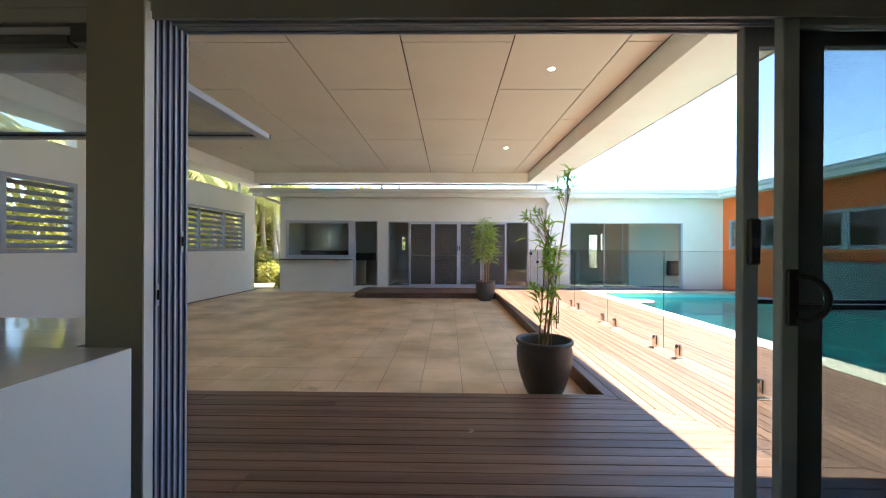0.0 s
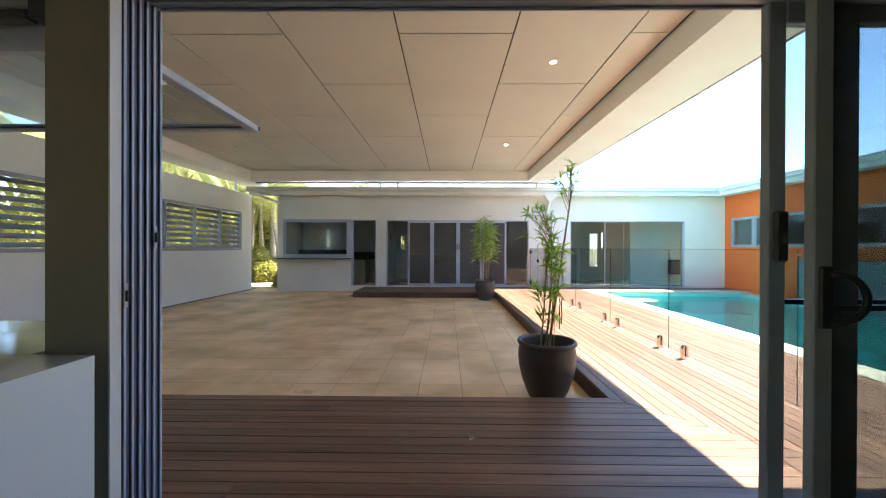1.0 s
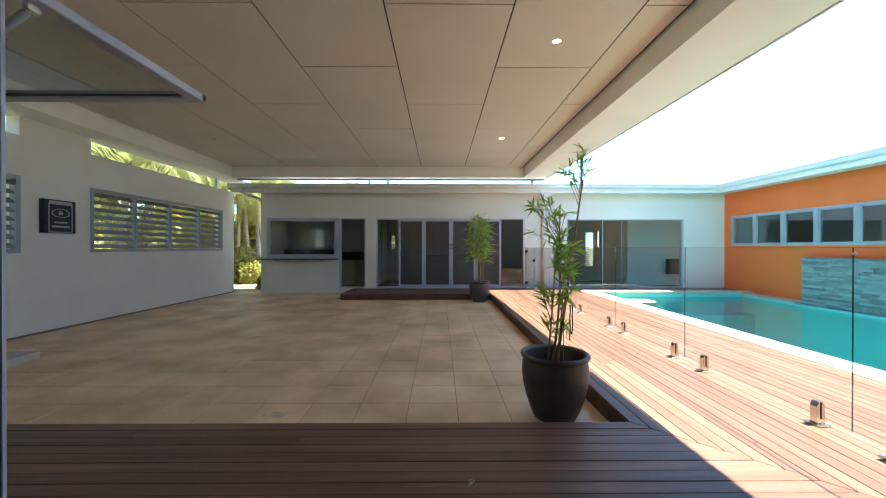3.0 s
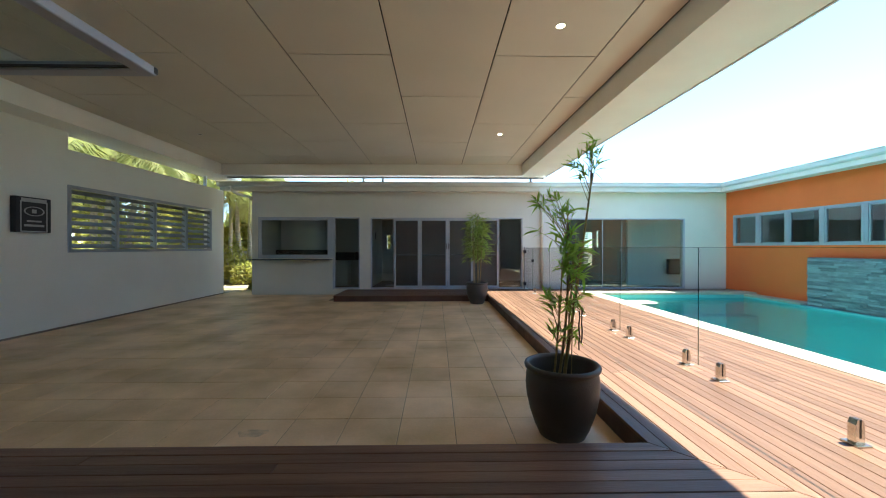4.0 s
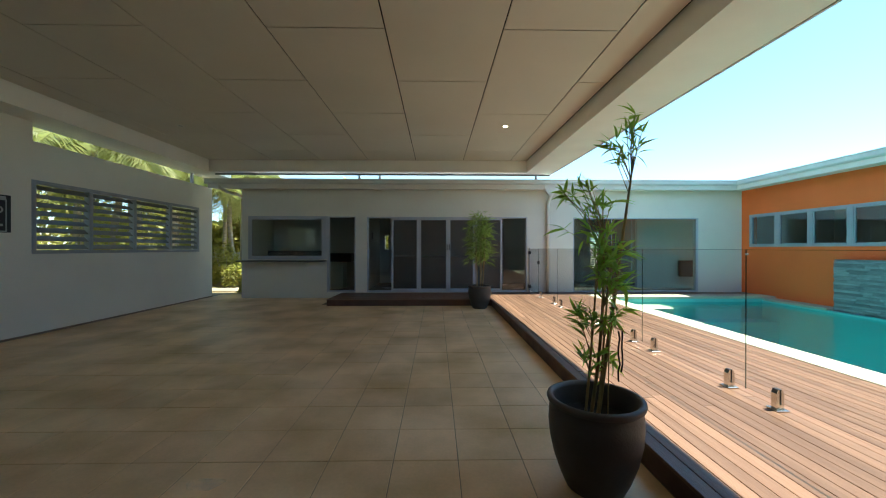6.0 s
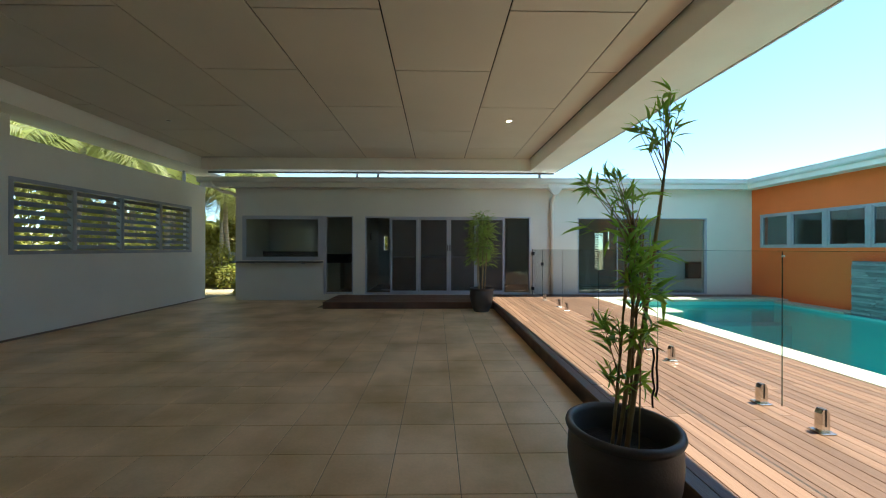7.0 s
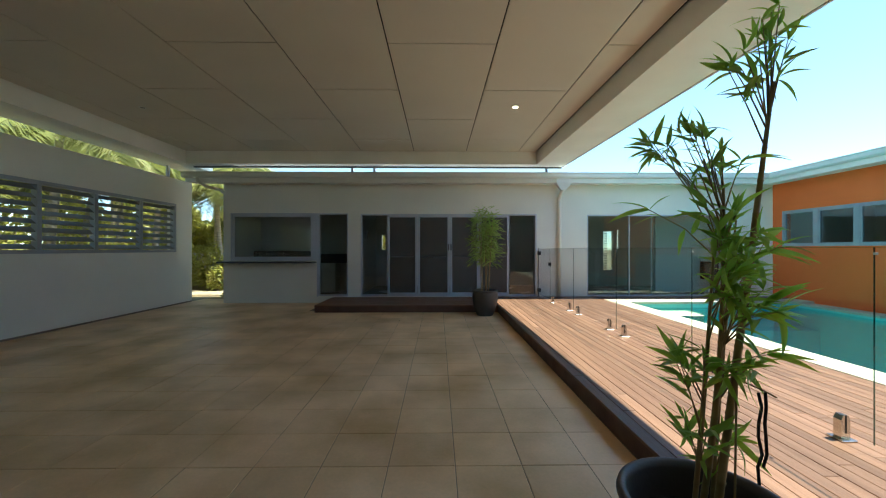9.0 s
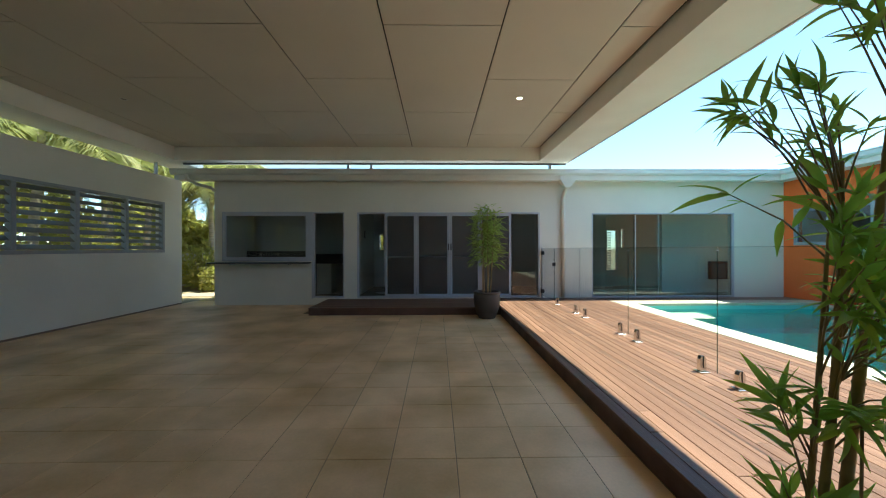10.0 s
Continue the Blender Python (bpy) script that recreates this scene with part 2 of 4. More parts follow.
def wall_grid(bm, u0, u1, w0, w1, z0, z1, holes, turn):
    """One connected wall with openings (start, end, bottom, top); turn swaps its length from x to y."""
    us = sorted({u0, u1, *(v for h in holes for v in h[:2])})
    zs = sorted({z0, z1, *(min(max(v, z0), z1) for h in holes for v in h[2:])})
    made = {}

    def vert(i, j, k):
        if (i, j, k) not in made:
            p = (us[i], (w0, w1)[k], zs[j])
            made[i, j, k] = bm.verts.new((p[1], p[0], p[2]) if turn else p)
        return made[i, j, k]

    def solid(i, j):
        if not (0 <= i < len(us) - 1 and 0 <= j < len(zs) - 1):
            return False
        u, z = (us[i] + us[i + 1]) / 2, (zs[j] + zs[j + 1]) / 2
        return not any(a < u < b and c < z < d for a, b, c, d in holes)

    for i in range(len(us) - 1):
        for j in range(len(zs) - 1):
            if not solid(i, j):
                continue
            for k in (0, 1):
                bm.faces.new([vert(i, j, k), vert(i + 1, j, k), vert(i + 1, j + 1, k), vert(i, j + 1, k)])
            for di, dj, a, b in ((-1, 0, (0, 0), (0, 1)), (1, 0, (1, 0), (1, 1)), (0, -1, (0, 0), (1, 0)), (0, 1, (0, 1), (1, 1))):
                if not solid(i + di, j + dj):
                    bm.faces.new([vert(i + a[0], j + a[1], 0), vert(i + b[0], j + b[1], 0), vert(i + b[0], j + b[1], 1), vert(i + a[0], j + a[1], 1)])


def wall_y(bm, x0, x1, y0, y1, z0, z1, holes):
    """A wall along x with openings (x0, x1, z0, z1)."""
    wall_grid(bm, x0, x1, y0, y1, z0, z1, holes, False)


def wall_x(bm, x0, x1, y0, y1, z0, z1, holes):
    """A wall along y with openings (y0, y1, z0, z1)."""
    wall_grid(bm, y0, y1, x0, x1, z0, z1, holes, True)


def ring_y(bm, x0, x1, z0, z1, y0, y1, w, bevel=0.003):
    """A rectangular frame that faces along y."""
    add_box(bm, x0, x0 + w, y0, y1, z0, z1, bevel)
    add_box(bm, x1 - w, x1, y0, y1, z0, z1, bevel)
    add_box(bm, x0 + w, x1 - w, y0, y1, z0, z0 + w, bevel)
    add_box(bm, x0 + w, x1 - w, y0, y1, z1 - w, z1, bevel)


def ring_x(bm, y0, y1, z0, z1, x0, x1, w, bevel=0.003):
    add_box(bm, x0, x1, y0, y0 + w, z0, z1, bevel)
    add_box(bm, x0, x1, y1 - w, y1, z0, z1, bevel)
    add_box(bm, x0, x1, y0 + w, y1 - w, z0, z0 + w, bevel)
    add_box(bm, x0, x1, y0 + w, y1 - w, z1 - w, z1, bevel)


# ---- plan ----
DK = 0.15                      # deck and room floors above the patio tiles
HW0, HW1 = 1.40, 1.62          # house wall, room side and patio side
BW = 11.745                    # front of the building across the patio
LW = -6.125                    # inner face of the patio's side wall
OW = 8.50                      # face of the orange wall
CEIL, SOF = 3.57, 3.28         # ceiling sheets and the lower border round them
DX, DY0, DY1 = 1.355, 3.23, 10.28   # deck edges round the sunken patio
CO0, CO1 = 3.95, 4.285          # pool coping along the deck

# ---- ground ----
bm = bmesh.new()
xs, ys = [-900, CO1 - 0.1, OW + 0.1, 900], [-900, 2.4, 11.0, 900]
gv = [[bm.verts.new((x, y, -0.06)) for x in xs] for y in ys]
for j in range(3):
    for i in range(3):
        if (i, j) != (1, 1):
            bm.faces.new((gv[j][i], gv[j][i + 1], gv[j + 1][i + 1], gv[j + 1][i]))
struct("ground", bm, "garden", "bare sandy soil and mulch of the garden", "ground")
bm = bmesh.new()
add_box(bm, -12.0, -4.5, 13.7, 15.2, -0.1, -0.03, 0.01)
struct("pavement", bm, "sand", "pale sandy garden path beyond the patio", "path")

# ---- side wall with louvred opening and clerestory ----
bm = bmesh.new()
wall_x(bm, LW - 0.2, LW, HW1 + 0.002, 12.0, -0.06, SOF - 0.002, [(2.23, 6.27, 1.252, 2.395), (7.38, 11.42, 1.252, 2.395), (HW1 + 0.002, 6.27, 2.99, SOF), (7.40, 12.0, 2.99, SOF)])
struct("wall_side", bm, "wall", "off-white rendered side wall of the covered patio", "wall")


def louvre_window(yc):
    w = thing("window_louvre", "grey aluminium louvre window with tilted blades in the side wall", "window", LW, yc, 1.252, kind="structure")
    y0, y1, z0, z1 = -2.02, 2.02, 0.0, 1.143
    bm = bmesh.new()
    ring_x(bm, y0, y1, z0, z1, -0.09, 0.015, 0.06)
    part("window_frame", bm, "louvre", w)
    bays = [-2.02, -1.03, -0.05, 0.985, 2.02]
    for a in bays[1:-1]:
        part("mullion", boxes((-0.09, 0.01, a - 0.035, a + 0.035, z0 + 0.045, z1 - 0.045), bevel=0.003), "louvre", w)
    n = 8
    pitch = (z1 - z0 - 0.09) / n
    for a, b in zip(bays, bays[1:]):
        length = b - a - 0.08
        bm = bmesh.new()
        add_box(bm, -0.055, 0.055, -length / 2, length / 2, -0.006, 0.006, 0.003)
        me = finish("slat", bm, "slat")
        for k in range(n):
            s = new("slat", me)
            s.parent = w
            s.matrix_local = pose(-0.045, (a + b) / 2, z0 + 0.045 + pitch * (k + 0.5), 0, 42 + (k * 7 % 3) * 2, 0)
    return w


louvre_window(9.4)
louvre_window(4.25)

# ---- patio roof ----
bm = bmesh.new()
RX0, RX1, RY1 = -5.66, 2.38, 11.08
# sheets with open joints, all one ceiling
cols = [RX0] + [-5.255 + 1.2 * k for k in range(7)] + [RX1]
g = 0.0075
for ci, (a, b) in enumerate(zip(cols, cols[1:])):
    start = (2.94 if ci % 2 == 0 else 1.738)
    cuts = [HW1] + [v for v in (start + 2.4 * k for k in range(5)) if HW1 + 0.1 < v < RY1 - 0.1] + [RY1]
    for c, d in zip(cuts, cuts[1:]):
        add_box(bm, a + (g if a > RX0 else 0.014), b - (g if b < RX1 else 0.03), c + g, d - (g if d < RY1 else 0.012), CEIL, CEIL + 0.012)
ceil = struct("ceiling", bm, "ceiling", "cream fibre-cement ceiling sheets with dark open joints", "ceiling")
# Near-black sheet puts the shade of the open joints into its colour.
struct("ceiling_backing", boxes((RX0 - 0.02, RX1 + 0.02, HW1 - 0.1, RY1 + 0.02, CEIL + 0.016, CEIL + 0.04)), "joint", "near-black sheet behind the ceiling joints, for their shade", "ceiling")


def soffit():
    """Dropped border round the ceiling; the outer edge over the pool deck runs slightly inward."""
    e = thing("soffit", "cream dropped border round the patio ceiling", "soffit", kind="structure")
    zt = 3.66
    for pts in ([(RX1, HW1), (3.24, HW1), (3.05, 11.33), (RX1, 11.33)],
                [(RX0, RY1), (RX1 - 0.002, RY1), (RX1 - 0.002, 11.33), (RX0, 11.33)],
                # Left border runs on past the roof end to shade the wall's end.
                [(LW - 0.24, HW1), (RX0 - 0.002, HW1), (RX0 - 0.002, 12.1), (LW - 0.24, 12.1)]):
        bm = bmesh.new()
        lo = [bm.verts.new((x, y, SOF)) for x, y in pts]
        hi = [bm.verts.new((x, y, zt)) for x, y in pts]
        bm.faces.new(lo[::-1]), bm.faces.new(hi)
        for k in range(4):
            m = (k + 1) % 4
            bm.faces.new((lo[k], lo[m], hi[m], hi[k]))
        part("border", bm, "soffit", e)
    bm = bmesh.new()
    q = [bm.verts.new(p) for z in (SOF - 0.012, 3.67) for p in ((3.242, HW1, z), (3.265, HW1, z), (3.075, 11.34, z), (3.052, 11.34, z))]
    for f in ((0, 3, 2, 1), (4, 5, 6, 7), (0, 1, 5, 4), (1, 2, 6, 5), (2, 3, 7, 6), (3, 0, 4, 7)):
        bm.faces.new([q[k] for k in f])
    part("drip_edge", bm, "gutter", e, "grey metal drip edge")
    part("drip_edge", boxes((RX0, 3.05, 11.345, 11.40, SOF - 0.035, 3.67), bevel=0.004), "roof_edge", e, "grey metal drip edge")


soffit()
# Second box is added out of view to keep sun off the border's end.
struct("roof", boxes((LW - 0.26, 3.0, HW1, 11.38, 3.665, 3.74), (LW - 0.26, -4.4, 11.381, 12.12, 3.665, 3.74)), "roof", "pale steel patio roof with an added shading piece", "roof")
for sx in (-1.95, -1.42, 2.70):
    tagged(part("roof_strut", boxes((sx - 0.03, sx + 0.03, 11.405, 11.45, 3.10, 3.7), bevel=0.004), "silver"),
           "short grey steel strut between patio roof and building", "strut", "roof struts", "structure")
tagged(part("roof_strut", boxes((LW - 0.13, LW - 0.07, 11.27, 11.33, 2.985, SOF + 0.01), bevel=0.004), "silver"),
       "short grey steel strut on the side wall", "strut", "roof struts", "structure")


def downlight(x, y, z, lit=True):
    d = thing("downlight", "small round recessed ceiling downlight, " + ("lit warm white" if lit else "unlit"), "downlight", x, y, z, "ceiling downlights")
    bm = bmesh.new()
    lathe(bm, [(0.036, 0.0), (0.040, -0.006), (0.05, -0.006), (0.054, 0.0), (0.054, 0.004)], 24)
    part("bezel", bm, "trim_white", d, smooth=True)
    bm = bmesh.new()
    bmesh.ops.create_circle(bm, cap_ends=True, segments=24, radius=0.037)
    bmesh.ops.translate(bm, verts=bm.verts, vec=(0, 0, -0.002))
    part("lens", bm, "lamp" if lit else "lens", d)


downlight(1.32, 4.74, CEIL)
downlight(1.32, 8.35, CEIL)
downlight(-4.59, 8.45, CEIL, False)
downlight(-4.59, 4.74, CEIL, False)

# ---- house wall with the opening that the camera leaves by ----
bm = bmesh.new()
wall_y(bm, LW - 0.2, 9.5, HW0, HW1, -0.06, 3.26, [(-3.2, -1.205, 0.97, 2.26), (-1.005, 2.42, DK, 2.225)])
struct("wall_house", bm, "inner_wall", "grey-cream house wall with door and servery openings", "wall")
struct("house_eave", boxes((2.6, 9.5, HW1 + 0.002, 2.18, 3.05, 3.2), (LW - 0.4, 9.5, -6, HW0, 3.2, 3.3)), "gutter", "pale steel house eave", "eave")
bm = bmesh.new()
add_box(bm, -5.2, 5.2, -5.2, HW0, 2.75, 2.85)
struct("ceiling_house", bm, "room", "plain white room ceiling", "ceiling")
bm = bmesh.new()
# Unseen opening, added to let daylight into the room.
wall_x(bm, -5.2, -5.0, -5.0, HW0, DK, 2.75, [(-4.2, 0.9, 0.6, 2.4)])
wall_x(bm, 5.0, 5.2, -5.0, HW0, DK, 2.75, [])
wall_y(bm, -5.2, 5.2, -5.2, -5.0, DK, 2.75, [])
struct("wall_room", bm, "room", "plain white room walls with one added daylight opening", "wall")
struct("floor_house", boxes((-5.2, 5.2, -5.2, 1.60, DK - 0.1, DK)), "room_floor", "polished room floor", "floor")


def jamb_frame():
    """Multi-track frame of the sliding door: ribs down the jamb and along the head."""
    f = thing("door_frame", "grey aluminium multi-track sliding door frame", "door frame", -1.026, 1.5, DK, kind="structure")
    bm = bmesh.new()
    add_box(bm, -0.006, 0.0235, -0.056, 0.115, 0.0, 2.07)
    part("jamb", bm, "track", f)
    for k in range(6):
        y = -0.054 + k * 0.031
        # Dark fin sides and paler tips paint the daylight that falls on the tips.
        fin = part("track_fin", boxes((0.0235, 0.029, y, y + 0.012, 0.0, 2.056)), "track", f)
        part("lit_fin_edge", boxes((0.029, 0.032, y + 0.001, y + 0.010, 0.0, 2.056)), "jamb", fin)
    part("head", boxes((0.03, 3.45, -0.093, 0.115, 2.066, 2.075)), "charcoal", f)
    for k, y in enumerate((-0.091, -0.032, 0.010, 0.037, 0.097)):
        part("head_fin", boxes((0.036, 3.44, y, y + 0.012, 2.031 + 0.006 * k, 2.066), bevel=0.003), "charcoal" if k < 4 else "jamb", f)
    part("sill", boxes((0.03, 3.45, -0.09, 0.115, 0.001, 0.012)), "charcoal", f)
    for y, z in ((0.076, 1.225), (-0.048, 1.03)):
        st = part("strike_plate", boxes((0.032, 0.035, y - 0.007, y + 0.007, z - 0.04, z + 0.04), bevel=0.001), "jamb", f)
        part("latch", boxes((0.035, 0.043, y - 0.005, y + 0.005, z - 0.018, z + 0.018), bevel=0.002), "black", st)
    # Pale lining lightens the wall's end, where daylight from outside falls.
    struct("trim", boxes((-1.0045, -0.999, HW0 + 0.001, 1.443, DK, 2.222)), "trim_white", "off-white wall reveal beside the door track, lightened for daylight", "trim")
    # Dark grey strip paints the wall head in its shade.
    struct("trim", boxes((-0.965, 2.42, HW0 - 0.012, HW0 - 0.002, 2.14, 2.30)), "roof_edge", "wall head over the door, dark grey for its shade", "trim")


jamb_frame()


def leaf_door(x, y, w, label, left=0.075):
    d = thing("sliding_door", label, "sliding door", x, y, DK + 0.012, "sliding door leaves")
    h, t = 2.043, 0.038
    part("stile", boxes((0, left, 0, t, 0, h), bevel=0.004), "charcoal", d)
    part("stile", boxes((w - 0.075, w, 0, t, 0, h), bevel=0.004), "charcoal", d)
    part("rail", boxes((left, w - 0.075, 0, t, 0, 0.10), bevel=0.004), "charcoal", d)
    part("rail", boxes((left, w - 0.075, 0, t, h - 0.075, h), bevel=0.004), "charcoal", d)
    part("midrail", boxes((left, w - 0.075, 0.004, t - 0.004, 0.985, 1.002)), "black", d)
    part("pane", boxes((left - 0.01, w - 0.065, t / 2 - 0.003, t / 2 + 0.003, 0.09, h - 0.065)), "tinted", d)
    return d


d = leaf_door(1.182, 1.555, 1.2, "charcoal aluminium sliding door leaf with tinted glass, slid open", 0.062)
lk = part("lock", boxes((0.012, 0.056, -0.022, 0.0, 1.135, 1.31), bevel=0.006), "black", d, "black lock case")
part("thumb_turn", boxes((0.022, 0.034, -0.040, -0.022, 1.20, 1.235), bevel=0.004), "black", lk)
d = leaf_door(1.216, 1.425, 1.2, "charcoal aluminium sliding door leaf with black D handle, slid open", 0.060)
hb = part("handle", boxes((0.010, 0.052, -0.014, 0.0, 0.93, 1.125), bevel=0.005), "black", d, "black D-shaped pull handle")
bm = bmesh.new()
arc = [math.pi * (0.5 - i / 12) for i in range(13)]
tube(bm, [(0.042, -0.01, 1.10)] + [(0.055 + 0.062 * math.cos(u), -0.02 - 0.025 * math.cos(u), 1.025 + 0.075 * math.sin(u)) for u in arc] + [(0.042, -0.01, 0.95)], 0.0105, 10)
part("grip", bm, "black", hb, smooth=True)
part("stile", boxes((0.089, 0.189, 0.045, 0.08, 0, 2.02), bevel=0.004), "charcoal", d)


def bench():
    b = thing("kitchen_bench", "white kitchen bench with glossy grey-beige stone top", "bench", -1.0, 1.0, DK)
    part("end_panel", boxes((-0.006, 0.0, -0.75, 0.352, 0.0, 0.862), bevel=0.001), "panel", b)
    part("carcass", boxes((-2.2, -0.008, -0.72, 0.35, 0.0, 0.815)), "panel", b)
    for d in ((-2.2, -0.007, -0.75, 0.36, 0.822, 0.862), (-2.19, -0.207, 0.3605, 0.622, 0.822, 0.862), (-2.19, -0.186, 0.6225, 0.87, 0.841, 0.862)):
        part("benchtop", boxes(d, bevel=0.001), "stone_top", b, "glossy stone top")
    struct("wall_dado", boxes((-3.2, -1.205, HW1 + 0.002, HW1 + 0.05, DK, 0.985)), "wall", "off-white rendered servery front", "wall")


bench()


def flip_window():
    w = thing("servery_window", "grey aluminium flip-up servery window held open level on gas struts", "window", -1.146, 1.60, 2.10)
    bm = bmesh.new()
    x0, x1, y0, y1 = -2.0, 0.0, 0.0, 1.03
    for a in ((x0, x0 + 0.06, y0, y1), (x1 - 0.06, x1, y0, y1), (x0 + 0.06, x1 - 0.06, y0, y0 + 0.06), (x0 + 0.06, x1 - 0.06, y1 - 0.06, y1)):
        add_box(bm, *a, -0.022, 0.016, 0.004)
    part("sash_frame", bm, "jamb", w)
    part("pane", boxes((x0 + 0.05, x1 - 0.05, y0 + 0.05, y1 - 0.05, -0.003, 0.003)), "glass", w)
    part("seal", boxes((x0 + 0.06, x1 - 0.06, y1 - 0.07, y1 - 0.06, -0.014, -0.004)), "black", w)
    part("corner_block", boxes((x1 - 0.03, x1 + 0.002, y1 - 0.02, y1 + 0.004, -0.016, 0.014), bevel=0.003), "black", w)
    for sx in (-0.035, x0 + 0.035):
        bm = bmesh.new()
        tube(bm, [(sx, 0.10, -0.245), (sx, 0.03, -0.345)], 0.006, 8)
        st = part("gas_strut", bm, "steel", w, smooth=True)
        bm = bmesh.new()
        tube(bm, [(sx, 0.235, -0.05), (sx, 0.225, -0.065), (sx, 0.10, -0.245)], [0.006, 0.0125, 0.0125], 12)
        part("cylinder", bm, "roof_edge", st, smooth=True)
        part("bracket", boxes((sx - 0.008, sx + 0.008, 0.222, 0.265, -0.052, -0.022), bevel=0.004), "steel", st)
    f = thing("servery_frame", "grey aluminium frame of the servery opening", "window frame", -1.235, 1.5, 0.97, kind="structure")
    bm = bmesh.new()
    ring_y(bm, -1.96, 0.028, 0.0, 1.13, -0.02, 0.11, 0.035)
    part("window_frame", bm, "charcoal", f)
    part("head_panel", boxes((-1.96, 0.028, -0.02, 0.11, 1.132, 1.288), bevel=0.003), "charcoal", f)
    bb = part("blind_box", boxes((-1.95, 0.027, -0.085, -0.025, 1.176, 1.225), (-1.95, 0.027, -0.078, -0.025, 1.228, 1.288), bevel=0.005), "roof_edge", f)
    bm = bmesh.new()
    tube(bm, [(-1.93, -0.055, 1.157), (-0.05, -0.055, 1.157)], 0.017, 12)
    part("blind_roll", bm, "trim_white", bb, smooth=True)
    part("bottom_bar", boxes((-1.94, -0.06, -0.075, -0.035, 1.106, 1.137), bevel=0.004), "black", bb)
    part("bracket", boxes((-0.05, 0.026, -0.082, -0.026, 1.106, 1.175), bevel=0.004), "black", bb)


flip_window()

# ---- building across the patio ----
SV, DR, SD, GW = (-5.005, -2.895, 1.04, 2.21), (-2.86, -2.125, 0.17, 2.205), (-1.815, 2.55, DK + 0.01, 2.195), (3.81, 7.28, 0.15, 2.18)
bm = bmesh.new()
wall_y(bm, -5.185, OW, BW, BW + 0.2, -0.06, 2.96, [SV, DR, SD, GW])
struct("wall_back", bm, "wall", "off-white rendered wall of the building across the patio", "wall")
# eave, fascia and gutter
bm = bmesh.new()
for a in ((-5.85, 8.10, 11.36, BW, 2.925, 2.945), (-5.85, 8.10, 11.345, 11.36, 2.90, 3.10)):
    add_box(bm, *a)
struct("eave_back", bm, "trim_white", "white lined eave and fascia of the back building", "eave")


def gutter_profile():
    # front roll, face, bottom and back of a quad gutter: distance outward, height
    return [(0.0, 0.0), (0.055, 0.0), (0.085, 0.035), (0.09, 0.10), (0.105, 0.115), (0.105, 0.13), (0.08, 0.13), (0.08, 0.05), (0.0, 0.012)]


bm = bmesh.new()
prof = gutter_profile()
ends = [[bm.verts.new((x, 11.345 - o, 3.005 + h)) for o, h in prof] for x in (-5.9, 8.02)]
for i in range(len(prof)):
    j = (i + 1) % len(prof)
    bm.faces.new((ends[0][i], ends[0][j], ends[1][j], ends[1][i]))
bm.faces.new(ends[0]), bm.faces.new(ends[1][::-1])
tagged(part("gutter", bm, "gutter"), "pale grey steel roof gutter along the back building", "gutter", "roof gutters", "structure")
bm = bmesh.new()
ends = [[bm.verts.new((8.055 - o, y, 3.005 + h)) for o, h in prof] for y in (2.2, 11.30)]
for i in range(len(prof)):
    j = (i + 1) % len(prof)
    bm.faces.new((ends[0][i], ends[0][j], ends[1][j], ends[1][i]))
bm.faces.new(ends[0]), bm.faces.new(ends[1][::-1])
tagged(part("gutter", bm, "gutter"), "pale grey steel roof gutter along the orange building", "gutter", "roof gutters", "structure")
bm = bmesh.new()
for xa, xb, yb, rise in ((-5.87, -2.0, 13.55, 0.032), (-2.0, 8.06, 14.9, 0.05)):
    v = [bm.verts.new(p) for p in ((xa, 11.30, 3.12), (xb, 11.30, 3.12), (xb, yb, 3.12 + rise), (xa, yb, 3.12 + rise),
                                   (xa, 11.30, 3.135), (xb, 11.30, 3.135), (xb, yb, 3.135 + rise), (xa, yb, 3.135 + rise))]
    for f in ((0, 3, 2, 1), (4, 5, 6, 7), (0, 1, 5, 4), (1, 2, 6, 5), (2, 3, 7, 6), (3, 0, 4, 7)):
        bm.faces.new([v[q] for q in f])
struct("roof_back", bm, "roof", "low pale steel roof of the back building", "roof")
struct("roof_orange", boxes((8.068, 14.0, 2.2, 14.9, 3.125, 3.145)), "roof", "low pale steel roof over the orange wall", "roof")
struct("eave_orange", boxes((8.06, OW, 2.2, BW, 2.925, 2.945), (8.045, 8.06, 2.2, 11.36, 2.90, 3.10)), "trim_white", "white lined eave of the orange building", "eave")


